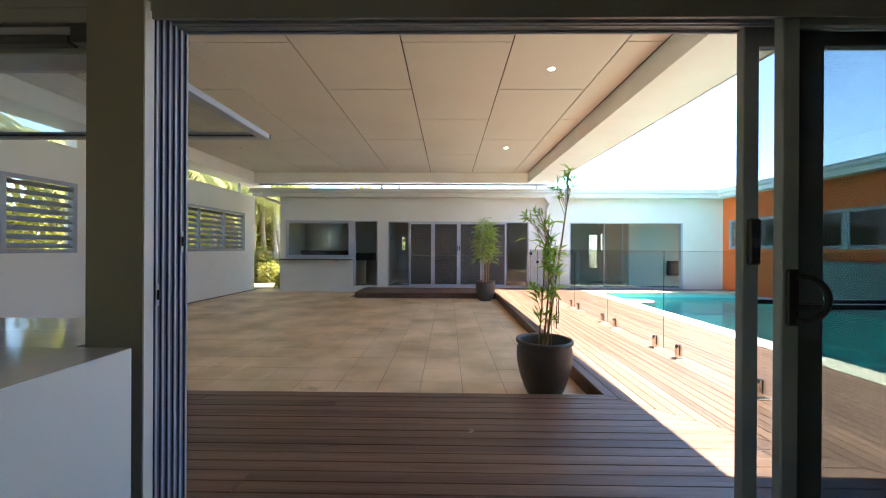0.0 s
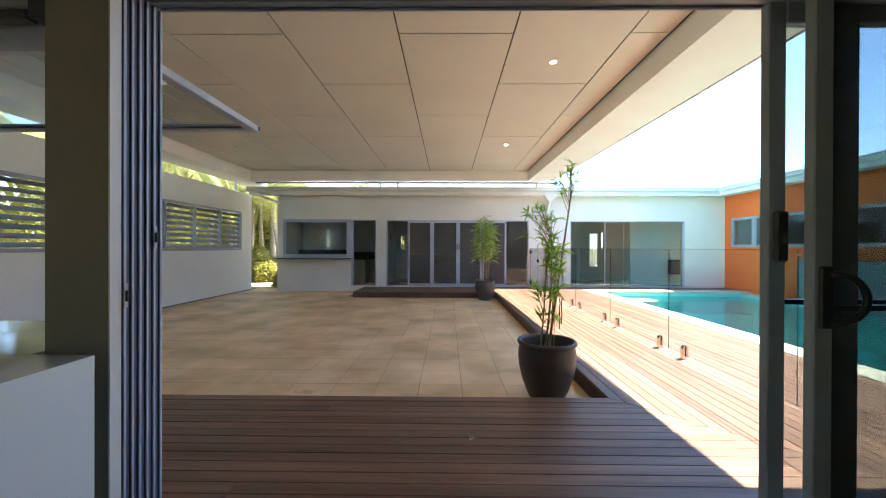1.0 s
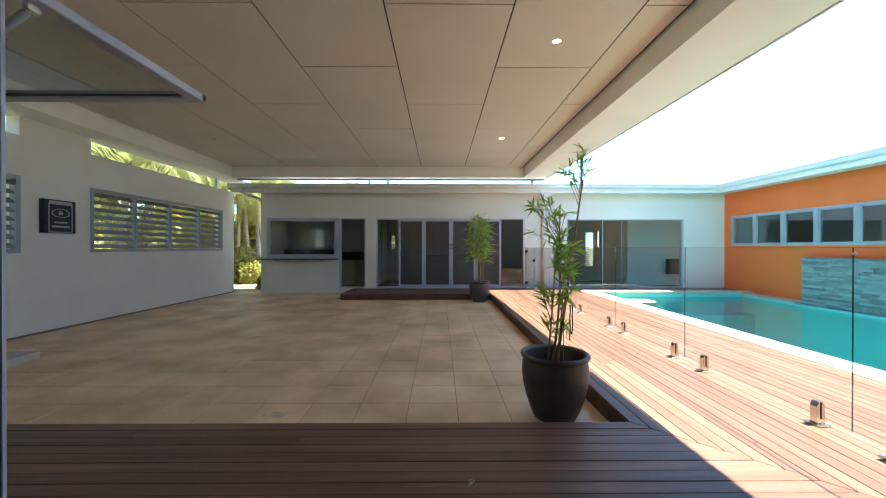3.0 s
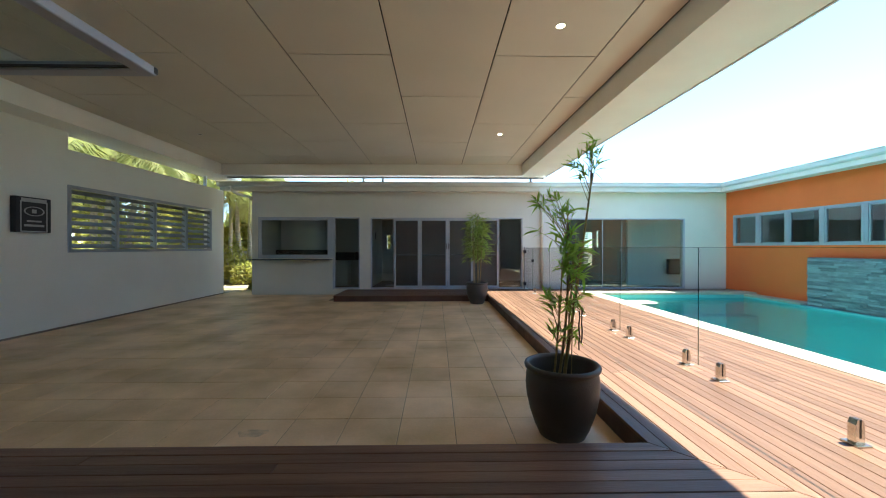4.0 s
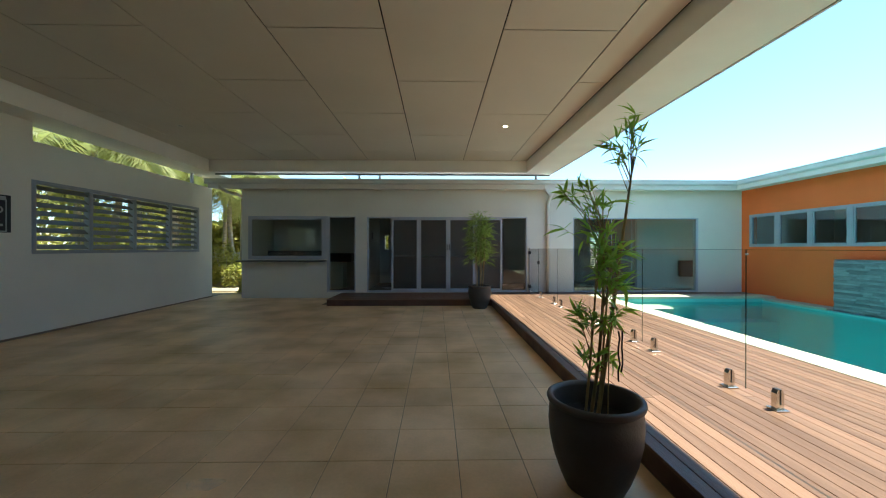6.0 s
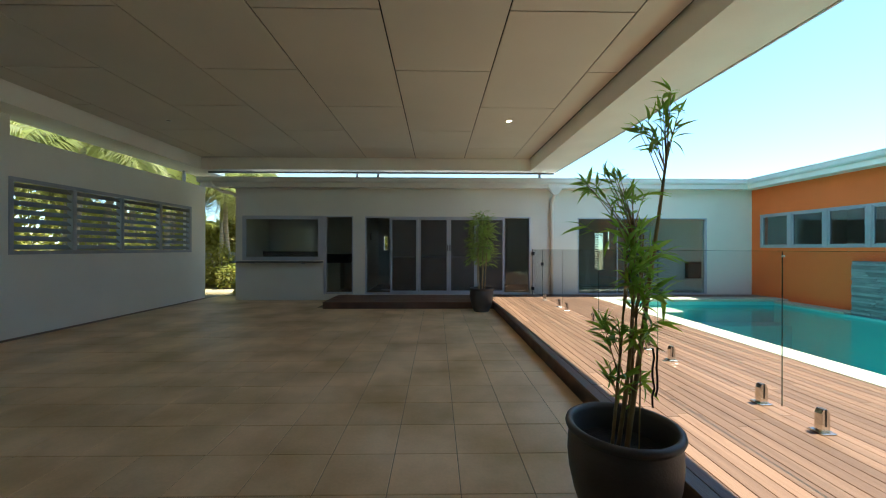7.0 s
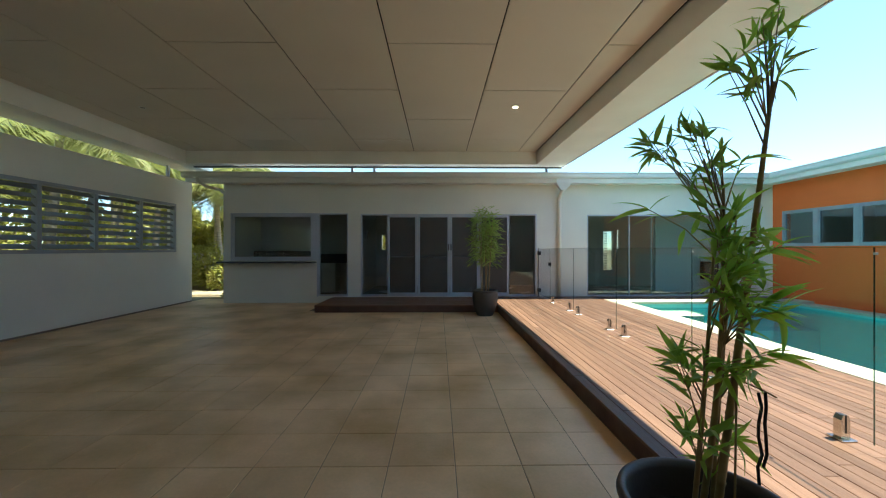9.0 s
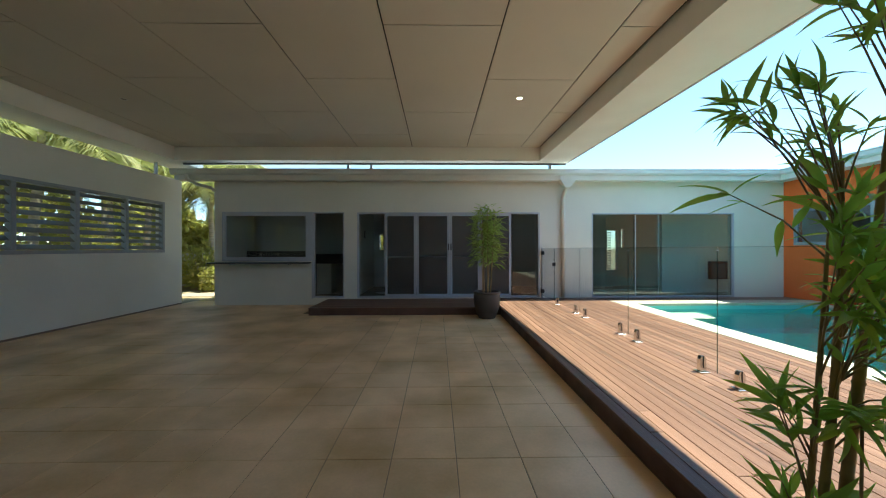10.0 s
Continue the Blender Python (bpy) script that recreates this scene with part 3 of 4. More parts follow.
def downpipe():
    d = thing("downpipe", "cream painted downpipe with rain head on the back wall", "downpipe", 3.08, 11.7, DK)
    bm = bmesh.new()
    tube(bm, [(0.02, -0.29, 2.68), (0.02, -0.27, 2.60), (0.02, -0.06, 2.46), (0.02, -0.02, 2.38), (0.02, -0.02, 0.0)], 0.045, 16)
    part("pipe", bm, "wall", d, smooth=True)
    bm = bmesh.new()
    top = [bm.verts.new(p) for p in ((-0.17, -0.38, 2.88), (0.21, -0.38, 2.88), (0.21, -0.2, 2.88), (-0.17, -0.2, 2.88))]
    mid = [bm.verts.new(p) for p in ((-0.17, -0.38, 2.76), (0.21, -0.38, 2.76), (0.21, -0.2, 2.76), (-0.17, -0.2, 2.76))]
    low = [bm.verts.new(p) for p in ((-0.035, -0.34, 2.59), (0.075, -0.34, 2.59), (0.075, -0.23, 2.59), (-0.035, -0.23, 2.59))]
    for a, b in ((top, mid), (mid, low)):
        for i in range(4):
            bm.faces.new((a[i], a[(i + 1) % 4], b[(i + 1) % 4], b[i]))
    bm.faces.new(top), bm.faces.new(low[::-1])
    part("rain_head", bm, "trim_white", d)
    for z in (0.5, 1.6):
        part("bracket", boxes((-0.035, 0.075, -0.005, 0.04, z, z + 0.03)), "trim_white", d)
    e = thing("downpipe", "short white downpipe offset under the gutter end", "downpipe", -5.55, 11.3, 2.6)
    bm = bmesh.new()
    tube(bm, [(0, 0.0, 0.42), (0, 0.02, 0.32), (0.12, 0.2, 0.22), (0.32, 0.40, 0.17), (0.38, 0.43, 0.10)], 0.04, 14)
    part("elbow", bm, "trim_white", e, smooth=True)


downpipe()


def servery():
    w = thing("window_servery", "silver framed servery window with dark glass in the back wall", "window", SV[0], BW, SV[2], kind="structure")
    W, H = SV[1] - SV[0], SV[3] - SV[2]
    bm = bmesh.new()
    ring_y(bm, 0, W, 0, H, -0.015, 0.09, 0.045)
    part("window_frame", bm, "jamb", w)
    bm = bmesh.new()
    ring_y(bm, 0.045, W - 0.095, 0.045, H - 0.045, -0.005, 0.04, 0.05)
    part("sash", bm, "jamb", w)
    part("pane", boxes((0.09, W - 0.14, 0.012, 0.018, 0.09, H - 0.09)), "dim", w)
    part("stile", boxes((W - 0.095, W - 0.045, -0.005, 0.05, 0.045, H - 0.045), bevel=0.003), "jamb", w)
    s = thing("servery_shelf", "slim dark stone servery shelf on the back wall", "shelf", SV[0], BW, 0.985)
    part("slab", boxes((-0.17, 2.10, -0.33, -0.0, 0.0, 0.035), bevel=0.004), "room_dark", s)
    part("shelf_bracket", boxes((0.3, 0.33, -0.24, 0.0, -0.03, 0.0)), "jamb", s)
    part("shelf_bracket", boxes((1.6, 1.63, -0.24, 0.0, -0.03, 0.0)), "jamb", s)
    d = thing("window_sidelight", "tall dark fixed glass door light beside the servery", "window", DR[0], BW, DR[2], kind="structure")
    W, H = DR[1] - DR[0], DR[3] - DR[2]
    bm = bmesh.new()
    ring_y(bm, 0, W, 0, H, -0.01, 0.08, 0.03)
    part("window_frame", bm, "jamb", d)
    part("cover_strip", boxes((-0.0345, -0.001, -0.012, -0.002, -0.02, H), bevel=0.002), "jamb", d)
    part("pane", boxes((0.028, W - 0.028, 0.03, 0.036, 0.028, H - 0.028)), "dim", d)


servery()


def slider_set():
    w = thing("sliding_door_set", "silver framed glass sliding doors with dark fly-screen leaves", "sliding door", SD[0], BW, SD[2])
    W, H = SD[1] - SD[0], SD[3] - SD[2]
    bm = bmesh.new()
    ring_y(bm, 0, W, 0, H, -0.01, 0.12, 0.035)
    part("frame", bm, "jamb", w)
    stops = [0.0, 0.655, 1.405, 2.205, 2.935, 3.685, W]
    for i, (a, b) in enumerate(zip(stops, stops[1:])):
        if i in (0, 5):
            part("fixed_pane", boxes((a + 0.03, b - 0.03, 0.06, 0.066, 0.03, H - 0.03)), "clear", w)
        else:
            s = 0.055
            bm = bmesh.new()
            ring_y(bm, a + 0.004, b - 0.004, 0.03, H - 0.03, 0.0, 0.04, s)
            lf = part("screen_leaf", bm, "jamb", w)
            part("mesh", boxes((a + s, b - s, 0.017, 0.020, 0.03 + s, H - 0.03 - s)), "screen", lf)
            part("midrail", boxes((a + s, b - s, 0.010, 0.028, 0.96, 0.985)), "room_dark", lf)
            part("pane", boxes((a + 0.01, b - 0.01, 0.08, 0.086, 0.035, H - 0.035)), "dim", lf)
            if i in (2, 3):
                x = b - 0.03 if i == 2 else a + 0.03
                part("pull", boxes((x - 0.014, x + 0.014, -0.012, 0.0, 1.13, 1.29), bevel=0.004), "black", lf)


slider_set()


def big_window():
    w = thing("window_lounge", "wide grey framed glass sliding window facing the pool", "window", GW[0], BW, GW[2], kind="structure")
    W, H = GW[1] - GW[0], GW[3] - GW[2]
    bm = bmesh.new()
    ring_y(bm, 0, W, 0, H, -0.01, 0.1, 0.03)
    part("window_frame", bm, "jamb", w)
    for a, b, y in ((0.03, 1.08, 0.02), (1.04, 1.66, 0.05), (1.62, W - 0.03, 0.02)):
        p = part("pane", boxes((a, b, y, y + 0.006, 0.03, H - 0.03)), "glass", w)
        part("edge_strip", boxes((b - 0.02, b, y - 0.008, y + 0.014, 0.03, H - 0.03)), "jamb", p)


big_window()

# rooms behind the glass
struct("floor_back", boxes((-5.0, -2.0, BW + 0.2, 13.3, 0.02, 0.14), (-1.995, OW, BW + 0.2, 14.6, 0.02, 0.14)), "room_floor", "polished floor of the back rooms", "floor")
struct("ceiling_back", boxes((-5.0, -2.0, BW + 0.2, 13.3, 2.7, 2.8), (-1.995, OW, BW + 0.2, 14.6, 2.7, 2.8)), "room", "white ceiling of the back rooms", "ceiling")
bm = bmesh.new()
wall_y(bm, -2.0, 3.25, 14.6, 14.75, 0.0, 2.9, [(-1.72, -1.60, 1.30, 1.78)])
add_box(bm, -5.185, -2.02, 13.3, 13.42, 0.0, 2.9)
struct("wall_far", bm, "room", "far wall of the back rooms with a small window", "wall")
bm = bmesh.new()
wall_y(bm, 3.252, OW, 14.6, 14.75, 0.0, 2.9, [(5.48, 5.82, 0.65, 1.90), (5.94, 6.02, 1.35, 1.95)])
# Shade of the deeper lounge sits in this wall's paint.
struct("wall_lounge", bm, "feature", "far wall of the lounge with narrow windows, taupe darkened for shade", "wall")
bm = bmesh.new()
add_box(bm, -5.185, -5.0, BW + 0.2, 13.3, 0.0, 2.96)
add_box(bm, -2.02, -1.90, BW + 0.2, 14.6, 0.14, 2.7)
add_box(bm, 3.2, 3.3, BW + 0.2, 14.6, 0.14, 2.7)
add_box(bm, 6.12, OW, 12.75, 12.85, 0.14, 2.7)
struct("wall_inner", bm, "room", "white partition walls of the back rooms", "wall")
tagged(part("window_glazing", boxes((5.482, 5.818, 14.70, 14.706, 0.652, 1.898)), "tinted"), "tinted glass in the small lounge window", "window", kind="structure")
wb = thing("window_blind", "pale slatted blind in the small lounge window", "blind", 5.48, 14.66, 0.65)
for i in range(15):
    part("slat", boxes((0.002, 0.15, -0.02, 0.02, 0.03 + i * 0.081, 0.065 + i * 0.081)), "louvre", wb)
k = thing("kitchen_counter", "black topped counter inside the servery room", "counter", -4.9, 12.67, 0.14)
part("carcass", boxes((0.02, 1.69, 0.02, 0.6, 0, 0.93)), "room_dark", k)
part("top", boxes((0, 1.71, 0, 0.62, 0.932, 0.97), bevel=0.004), "black", k)
part("splashback", boxes((0, 1.71, 0.0, 0.04, 0.972, 1.13), bevel=0.003), "black", k)
for x in (0.35, 0.8, 1.6):
    part("knob", boxes((x, x + 0.05, -0.012, 0.0, 1.03, 1.07), bevel=0.004), "steel", k)
c = thing("cupboard", "small white cupboard with a black bench top seen in the doorway", "cupboard", -3.08, 12.7, 0.14)
part("carcass", boxes((0, 0.38, 0, 0.5, 0, 0.80), bevel=0.004), "panel", c)
part("top", boxes((-0.1, 0.62, -0.03, 0.53, 0.802, 1.05), bevel=0.004), "black", c)
h = thing("wall_heater", "black wall heater on the white lounge wall", "heater", 7.36, 12.62, 0.50)
part("case", boxes((0, 0.46, 0, 0.128, 0, 0.48), bevel=0.01), "black", h)
part("grille", boxes((0.04, 0.38, -0.008, 0.0, 0.05, 0.41), bevel=0.003), "room_dark", h)
pf = thing("picture_frame", "small dark framed picture on the room wall", "picture", -1.895, 13.0, 1.62)
part("frame", boxes((0, 0.02, 0, 0.16, 0, 0.2), bevel=0.003), "room_dark", pf)
part("print", boxes((0.021, 0.024, 0.03, 0.13, 0.03, 0.17)), "paper", pf)

# ---- orange building ----
bm = bmesh.new()
wins = [11.48 - 0.822 * (k + 1) for k in range(6)]
wall_x(bm, OW, OW + 0.2, 2.2, BW + 0.2, -0.06, 2.96, [(wins[-1], 11.48, 1.39, 2.245)])
struct("wall_orange", bm, "orange", "bright orange rendered wall beside the pool", "wall")
struct("room_orange", boxes((OW + 2.6, OW + 2.7, 2.2, BW, 0, 2.9), (OW + 0.2, OW + 2.6, 2.2, BW, 0.9, 1.0), (OW + 0.2, OW + 2.6, 2.2, BW, 2.6, 2.7), (OW + 0.2, OW + 2.6, BW, BW + 0.1, 0, 2.9), (OW + 0.2, OW + 2.6, 2.1, 2.2, 0, 2.9)), "room", "plain room behind the orange wall", "wall")
for k, y in enumerate(wins):
    w = thing("window_orange", "silver framed awning window in the orange wall", "window", OW, y, 1.39, "row of awning windows", "structure")
    bm = bmesh.new()
    ring_x(bm, 0.0, 0.822, 0.0, 0.855, -0.015, 0.08, 0.045)
    part("window_frame", bm, "silver", w)
    bm = bmesh.new()
    ring_x(bm, 0.05, 0.772, 0.048, 0.807, -0.008, 0.035, 0.028)
    s = part("sash", bm, "silver", w)
    part("pane", boxes((0.012, 0.018, 0.075, 0.747, 0.073, 0.782)), "mirror_glass", s)

# ---- pool ----
PY0, PY1, PX1 = 2.6, 10.72, 8.17
bm = bmesh.new()
add_box(bm, CO1 - 0.06, PX1 + 0.06, PY0 - 0.06, PY1 + 0.06, -1.5, -1.42)
add_box(bm, CO1 - 0.08, CO1 + 0.005, PY0, PY1, -1.42, 0.10)
add_box(bm, PX1 - 0.005, PX1 + 0.08, PY0, PY1, -1.42, 0.06)
add_box(bm, CO1, PX1, PY0 - 0.08, PY0 + 0.005, -1.42, 0.10)
add_box(bm, CO1, PX1, PY1 - 0.005, PY1 + 0.08, -1.42, 0.10)
add_box(bm, CO1 + 0.006, PX1 - 0.006, PY1 - 0.468, PY1 - 0.006, -1.42, -0.40)
struct("pool_shell", bm, "pool", "turquoise pool shell with corner steps", "pool")
struct("pool_step", boxes((CO1 + 0.035, 5.30, 9.70, 10.25, -1.418, 0.026), bevel=0.01), "coping", "pale stone entry step at the water line", "pool step")
struct("pool_ledge", boxes((CO1 + 0.035, 5.65, 10.253, PY1 - 0.034, -0.398, -0.03), bevel=0.01), "coping", "pale stone ledge just under the water", "pool ledge")
bm = bmesh.new()
bmesh.ops.create_grid(bm, x_segments=1, y_segments=1, size=0.5)
bmesh.ops.scale(bm, verts=bm.verts, vec=(PX1 - CO1, PY1 - PY0, 1))
bmesh.ops.translate(bm, verts=bm.verts, vec=((PX1 + CO1) / 2, (PY0 + PY1) / 2, 0.02))
struct("water", bm, "water", "still clear turquoise pool water", "water")


def stone_wall():
    s = thing("water_feature", "blue-grey stacked slate water feature wall in the pool", "water feature", 8.27, 9.12, 0.0)
    part("core", boxes((0.035, 0.225, -3.4, -0.01, -0.3, 1.10)), "slate", s)
    rnd = random.Random(5)
    z = -0.06
    while z < 1.09:
        h = rnd.choice((0.036, 0.045, 0.055))
        y = 0.0
        while y > -3.35:
            w = rnd.uniform(0.2, 0.52)
            w = min(w, 3.4 + y)
            d = rnd.uniform(0.0, 0.025)
            bm = bmesh.new()
            add_box(bm, 0.012 - d, 0.06, y - w + 0.003, y - (0.0 if y < 0 else -0.012), z + 0.002, min(z + h, 1.10) - 0.002)
            part("stone", bm, "slate", s)
            y -= w
        z += h
    part("cap", boxes((0.0, 0.228, -3.4, 0.0, 1.102, 1.122), bevel=0.004), "slate", s)


stone_wall()


# ---- potted bamboo ----
def leaf_mesh(length, width, droop, name="leaf"):
    bm = bmesh.new()
    rows = []
    n = 6
    for i in range(n + 1):
        u = i / n
        w = width * (math.sin(math.pi * min(1, u * 1.02) ** 0.75)) * 0.5 + 0.0006
        x, z = length * u * (1 - 0.12 * droop * u), -droop * length * u * u * 0.5
        rows.append([bm.verts.new((x, -w, z + w * 0.35)), bm.verts.new((x, 0, z)), bm.verts.new((x, w, z + w * 0.35))])
    for a, b in zip(rows, rows[1:]):
        bm.faces.new((a[0], b[0], b[1], a[1])), bm.faces.new((a[1], b[1], b[2], a[2]))
    me = finish(name, bm, "leaf", True)
    return me


def pot(name_parent):
    bm = bmesh.new()
    prof = [(0.0, 0.0), (0.155, 0.0), (0.168, 0.008), (0.20, 0.07), (0.238, 0.17), (0.262, 0.27), (0.270, 0.35), (0.266, 0.42), (0.256, 0.445),
            (0.258, 0.452), (0.274, 0.462), (0.280, 0.476), (0.276, 0.490), (0.262, 0.496), (0.246, 0.490), (0.238, 0.47), (0.235, 0.40), (0.225, 0.36)]
    lathe(bm, [(r * 0.945, z * 1.035) for r, z in prof], 64)
    part("pot", bm, "pot", name_parent, "dark brown glazed pot with rolled rim", True)
    bm = bmesh.new()
    bmesh.ops.create_circle(bm, cap_ends=True, segments=40, radius=0.222)
    bmesh.ops.translate(bm, verts=bm.verts, vec=(0, 0, 0.385))
    part("soil", bm, "soil", name_parent)


def curve_pts(base, tip, bow, n=9):
    base, tip, bow = Vector(base), Vector(tip), Vector(bow)
    return [base.lerp(tip, i / n) + bow * math.sin(math.pi * i / n) for i in range(n + 1)]


def bamboo_near():
    p = thing("potted_bamboo", "tall sparse bamboo in a dark glazed pot on the patio tiles", "potted plant", 0.968, 3.645, 0.0, "potted bamboo")
    pot(p)
    rnd = random.Random(11)
    leaves = [leaf_mesh(l, w, d) for l, w, d in ((0.115, 0.0185, 0.4), (0.135, 0.021, 0.7), (0.09, 0.0155, 0.2), (0.122, 0.017, 0.9))]
    canes = [  # base, tip, bow, radius
        ((0.0, -0.03, 0.38), (0.218, -0.005, 1.87), (0.0, 0, 0), 0.0125),
        ((-0.02, 0.01, 0.38), (0.02, -0.05, 1.52), (0.03, 0, 0), 0.0105),
        ((-0.07, -0.03, 0.38), (0.0, -0.04, 1.36), (0.005, 0, 0), 0.008),
        ((0.03, 0.02, 0.38), (0.10, 0.0, 1.42), (0.0, 0.01, 0), 0.0075)]
    cane_obs, paths = [], []
    for a, b, bow, r in canes:
        pts = curve_pts(a, b, bow, 14)
        bm = bmesh.new()
        fine, rad = [], []
        for i in range(len(pts) - 1):
            for u in (0.0, 0.9, 0.95):
                fine.append(pts[i].lerp(pts[i + 1], u))
                k = 1 - 0.7 * ((i + u) / len(pts)) ** 2
                rad.append(r * k * (1.18 if u == 0.95 else 1.0))
        fine.append(pts[-1])
        rad.append(r * 0.2)
        tube(bm, fine, rad, 8)
        cane_obs.append(part("cane", bm, "cane", p, smooth=True))
        paths.append(pts)
    # sprays: cane, lowest and highest root, middle of the tips, half sizes, twigs
    clumps = [(0, 1.68, 1.83, (0.225, 0.0, 2.04), (0.05, 0.06, 0.09), 7), (0, 1.66, 1.74, (0.10, 0.0, 1.93), (0.045, 0.04, 0.07), 4),
              (0, 1.78, 1.84, (0.24, 0.0, 1.92), (0.02, 0.03, 0.03), 1), (1, 1.30, 1.45, (-0.16, 0.0, 1.66), (0.05, 0.05, 0.03), 5),
              (1, 1.36, 1.48, (-0.075, -0.07, 1.69), (0.05, 0.05, 0.05), 6), (1, 1.40, 1.50, (0.03, -0.03, 1.60), (0.05, 0.06, 0.05), 4),
              (1, 1.26, 1.30, (-0.15, 0.04, 1.45), (0.02, 0.01, 0.01), 1), (1, 1.18, 1.36, (0.0, -0.10, 1.40), (0.10, 0.09, 0.08), 7),
              (3, 1.08, 1.26, (0.08, -0.11, 1.32), (0.06, 0.08, 0.08), 9), (2, 1.02, 1.20, (-0.04, -0.12, 1.26), (0.06, 0.08, 0.08), 7),
              (1, 0.95, 1.12, (0.04, -0.12, 1.18), (0.07, 0.08, 0.06), 9), (2, 0.74, 0.92, (-0.08, -0.06, 0.96), (0.07, 0.06, 0.08), 7),
              (3, 0.80, 0.95, (0.06, -0.07, 0.99), (0.07, 0.07, 0.06), 5), (2, 0.58, 0.68, (-0.06, -0.03, 0.76), (0.06, 0.05, 0.08), 4),
              (3, 0.50, 0.62, (0.06, 0.0, 0.68), (0.05, 0.05, 0.06), 3)]
    count = 0
    spare = bmesh.new()
    for ci, zlo, zhi, mid, half, twigs in clumps:
        pts = paths[ci]
        for k in range(twigs):
            d = Vector((rnd.gauss(0, 1), rnd.gauss(0, 1), rnd.gauss(0, 1))).normalized() * rnd.uniform(0.5, 1.0)
            end = Vector((mid[0] + d.x * half[0], mid[1] + d.y * half[1], mid[2] + d.z * half[2]))
            zb = min(rnd.uniform(zlo, zhi), end.z - 0.03)
            base = min((pts[i].lerp(pts[i + 1], q / 4) for i in range(len(pts) - 1) for q in range(4)), key=lambda v: abs(v.z - zb))
            out = end - base
            bend = base.lerp(end, 0.5) + Vector((0, 0, 0.12 * Vector((out.x, out.y)).length))
            tw = [base, base.lerp(bend, 0.5), bend, bend.lerp(end, 0.5), end]
            bm = bmesh.new()
            tube(bm, tw, [0.003, 0.0026, 0.0021, 0.0017, 0.0012], 5)
            part("twig", bm, "cane", cane_obs[ci], smooth=True)
            for j in range(rnd.randint(6, 8)):
                q = 4 * (1.0 if j < 3 else rnd.uniform(0.35, 0.97))
                i = min(int(q), 3)
                at = tw[i].lerp(tw[i + 1], q - i)
                # leaves fan out from the twig's own direction
                ax = (tw[i + 1] - tw[i]).normalized() * 0.75 + Vector((rnd.gauss(0, 0.5), rnd.gauss(0, 0.5), rnd.gauss(-0.12, 0.42)))
                ax = ax.normalized()
                up = Vector((rnd.gauss(0, 0.6), rnd.gauss(-0.3, 0.6), 1.0))
                sd = up.cross(ax).normalized()
                s = rnd.uniform(0.55, 0.95) if mid[2] > 1.5 else rnd.uniform(0.6, 1.05)
                m = Matrix.Translation(at) @ Matrix((ax, sd, ax.cross(sd))).transposed().to_4x4() @ Matrix.Diagonal((s, s, s, 1))
                me = rnd.choice(leaves)
                if count < 300:
                    lf = new("leaf", me)
                    lf.parent = p
                    lf.matrix_local = m
                else:
                    old = len(spare.verts)
                    spare.from_mesh(me)
                    spare.verts.ensure_lookup_table()
                    bmesh.ops.transform(spare, matrix=m, verts=spare.verts[old:])
                count += 1
    part("leaf_spray", spare, "leaf", p, smooth=True)["kind"] = "stuff"
    bm = bmesh.new()
    tube(bm, [(0.045, -0.06, 0.38), (0.055, -0.06, 0.98)], 0.0035, 6)
    tube(bm, [(0.055, -0.06, 0.925), (0.10, -0.10, 0.905), (0.125, -0.12, 0.89)], 0.0025, 5)
    st = part("stake", bm, "cane", p)
    bm = bmesh.new()
    for o in (0.0, 0.018):
        pts = [(0.082 + o, -0.11, 0.90 - i * 0.045 + (0.005 if i % 2 else 0)) for i in range(7 - int(o * 100))]
        tube(bm, [(x + 0.0035 * math.sin(i * 2 + o * 90), y + 0.005 * math.cos(i * 2.4), z) for i, (x, y, z) in enumerate(pts)], 0.0048, 6)
    part("ribbon", bm, "black", st, "black cloth tie hanging from the stake")


bamboo_near()


def bamboo_far():
    p = thing("potted_bamboo", "bushy green bamboo in a dark glazed pot by the back deck", "potted plant", 1.04, 9.95, 0.0, "potted bamboo")
    pot(p)
    rnd = random.Random(4)
    crown = bmesh.new()
    for k in range(7):
        a = k * math.tau / 7 + 0.3
        base = (0.07 * math.cos(a), 0.06 * math.sin(a), 0.38)
        tip = (0.16 * math.cos(a) + rnd.uniform(-0.05, 0.05), 0.14 * math.sin(a), rnd.uniform(1.78, 2.24))
        pts = curve_pts(base, tip, (0, 0, 0), 8)
        bm = bmesh.new()
        tube(bm, pts, [0.011 - 0.0008 * i for i in range(9)], 7)
        part("cane", bm, "cane", p, smooth=True)
        for j in range(130):
            u = 0.42 + 0.58 * rnd.random()
            f = min(u, 0.999) * 8
            at = pts[int(f)].lerp(pts[int(f) + 1], f % 1)
            yaw = rnd.uniform(0, math.tau)
            r0 = rnd.uniform(0.0, 0.20 if at.z < 1.8 else 0.12)
            at = at + Vector((math.cos(yaw) * r0, math.sin(yaw) * r0, rnd.uniform(-0.03, 0.06)))
            m = pose(at.x, at.y, at.z, rnd.uniform(-50, 50), rnd.uniform(-40, 45), math.degrees(yaw) + rnd.uniform(-50, 50))
            L, w = rnd.uniform(0.11, 0.19), 0.016
            v = [crown.verts.new(m @ Vector(q)) for q in ((0, 0, 0), (L * 0.4, -w, 0), (L, 0, -0.02), (L * 0.4, w, 0))]
            crown.faces.new(v)
    part("foliage", crown, "leaf_far", p, "dense narrow green leaves")


bamboo_far()


# ---- pool fence ----
def spigot_mesh():
    bm = bmesh.new()
    add_box(bm, -0.05, 0.05, -0.05, 0.05, 0.0, 0.012, 0.003)
    return finish("base_plate", bm, "steel")


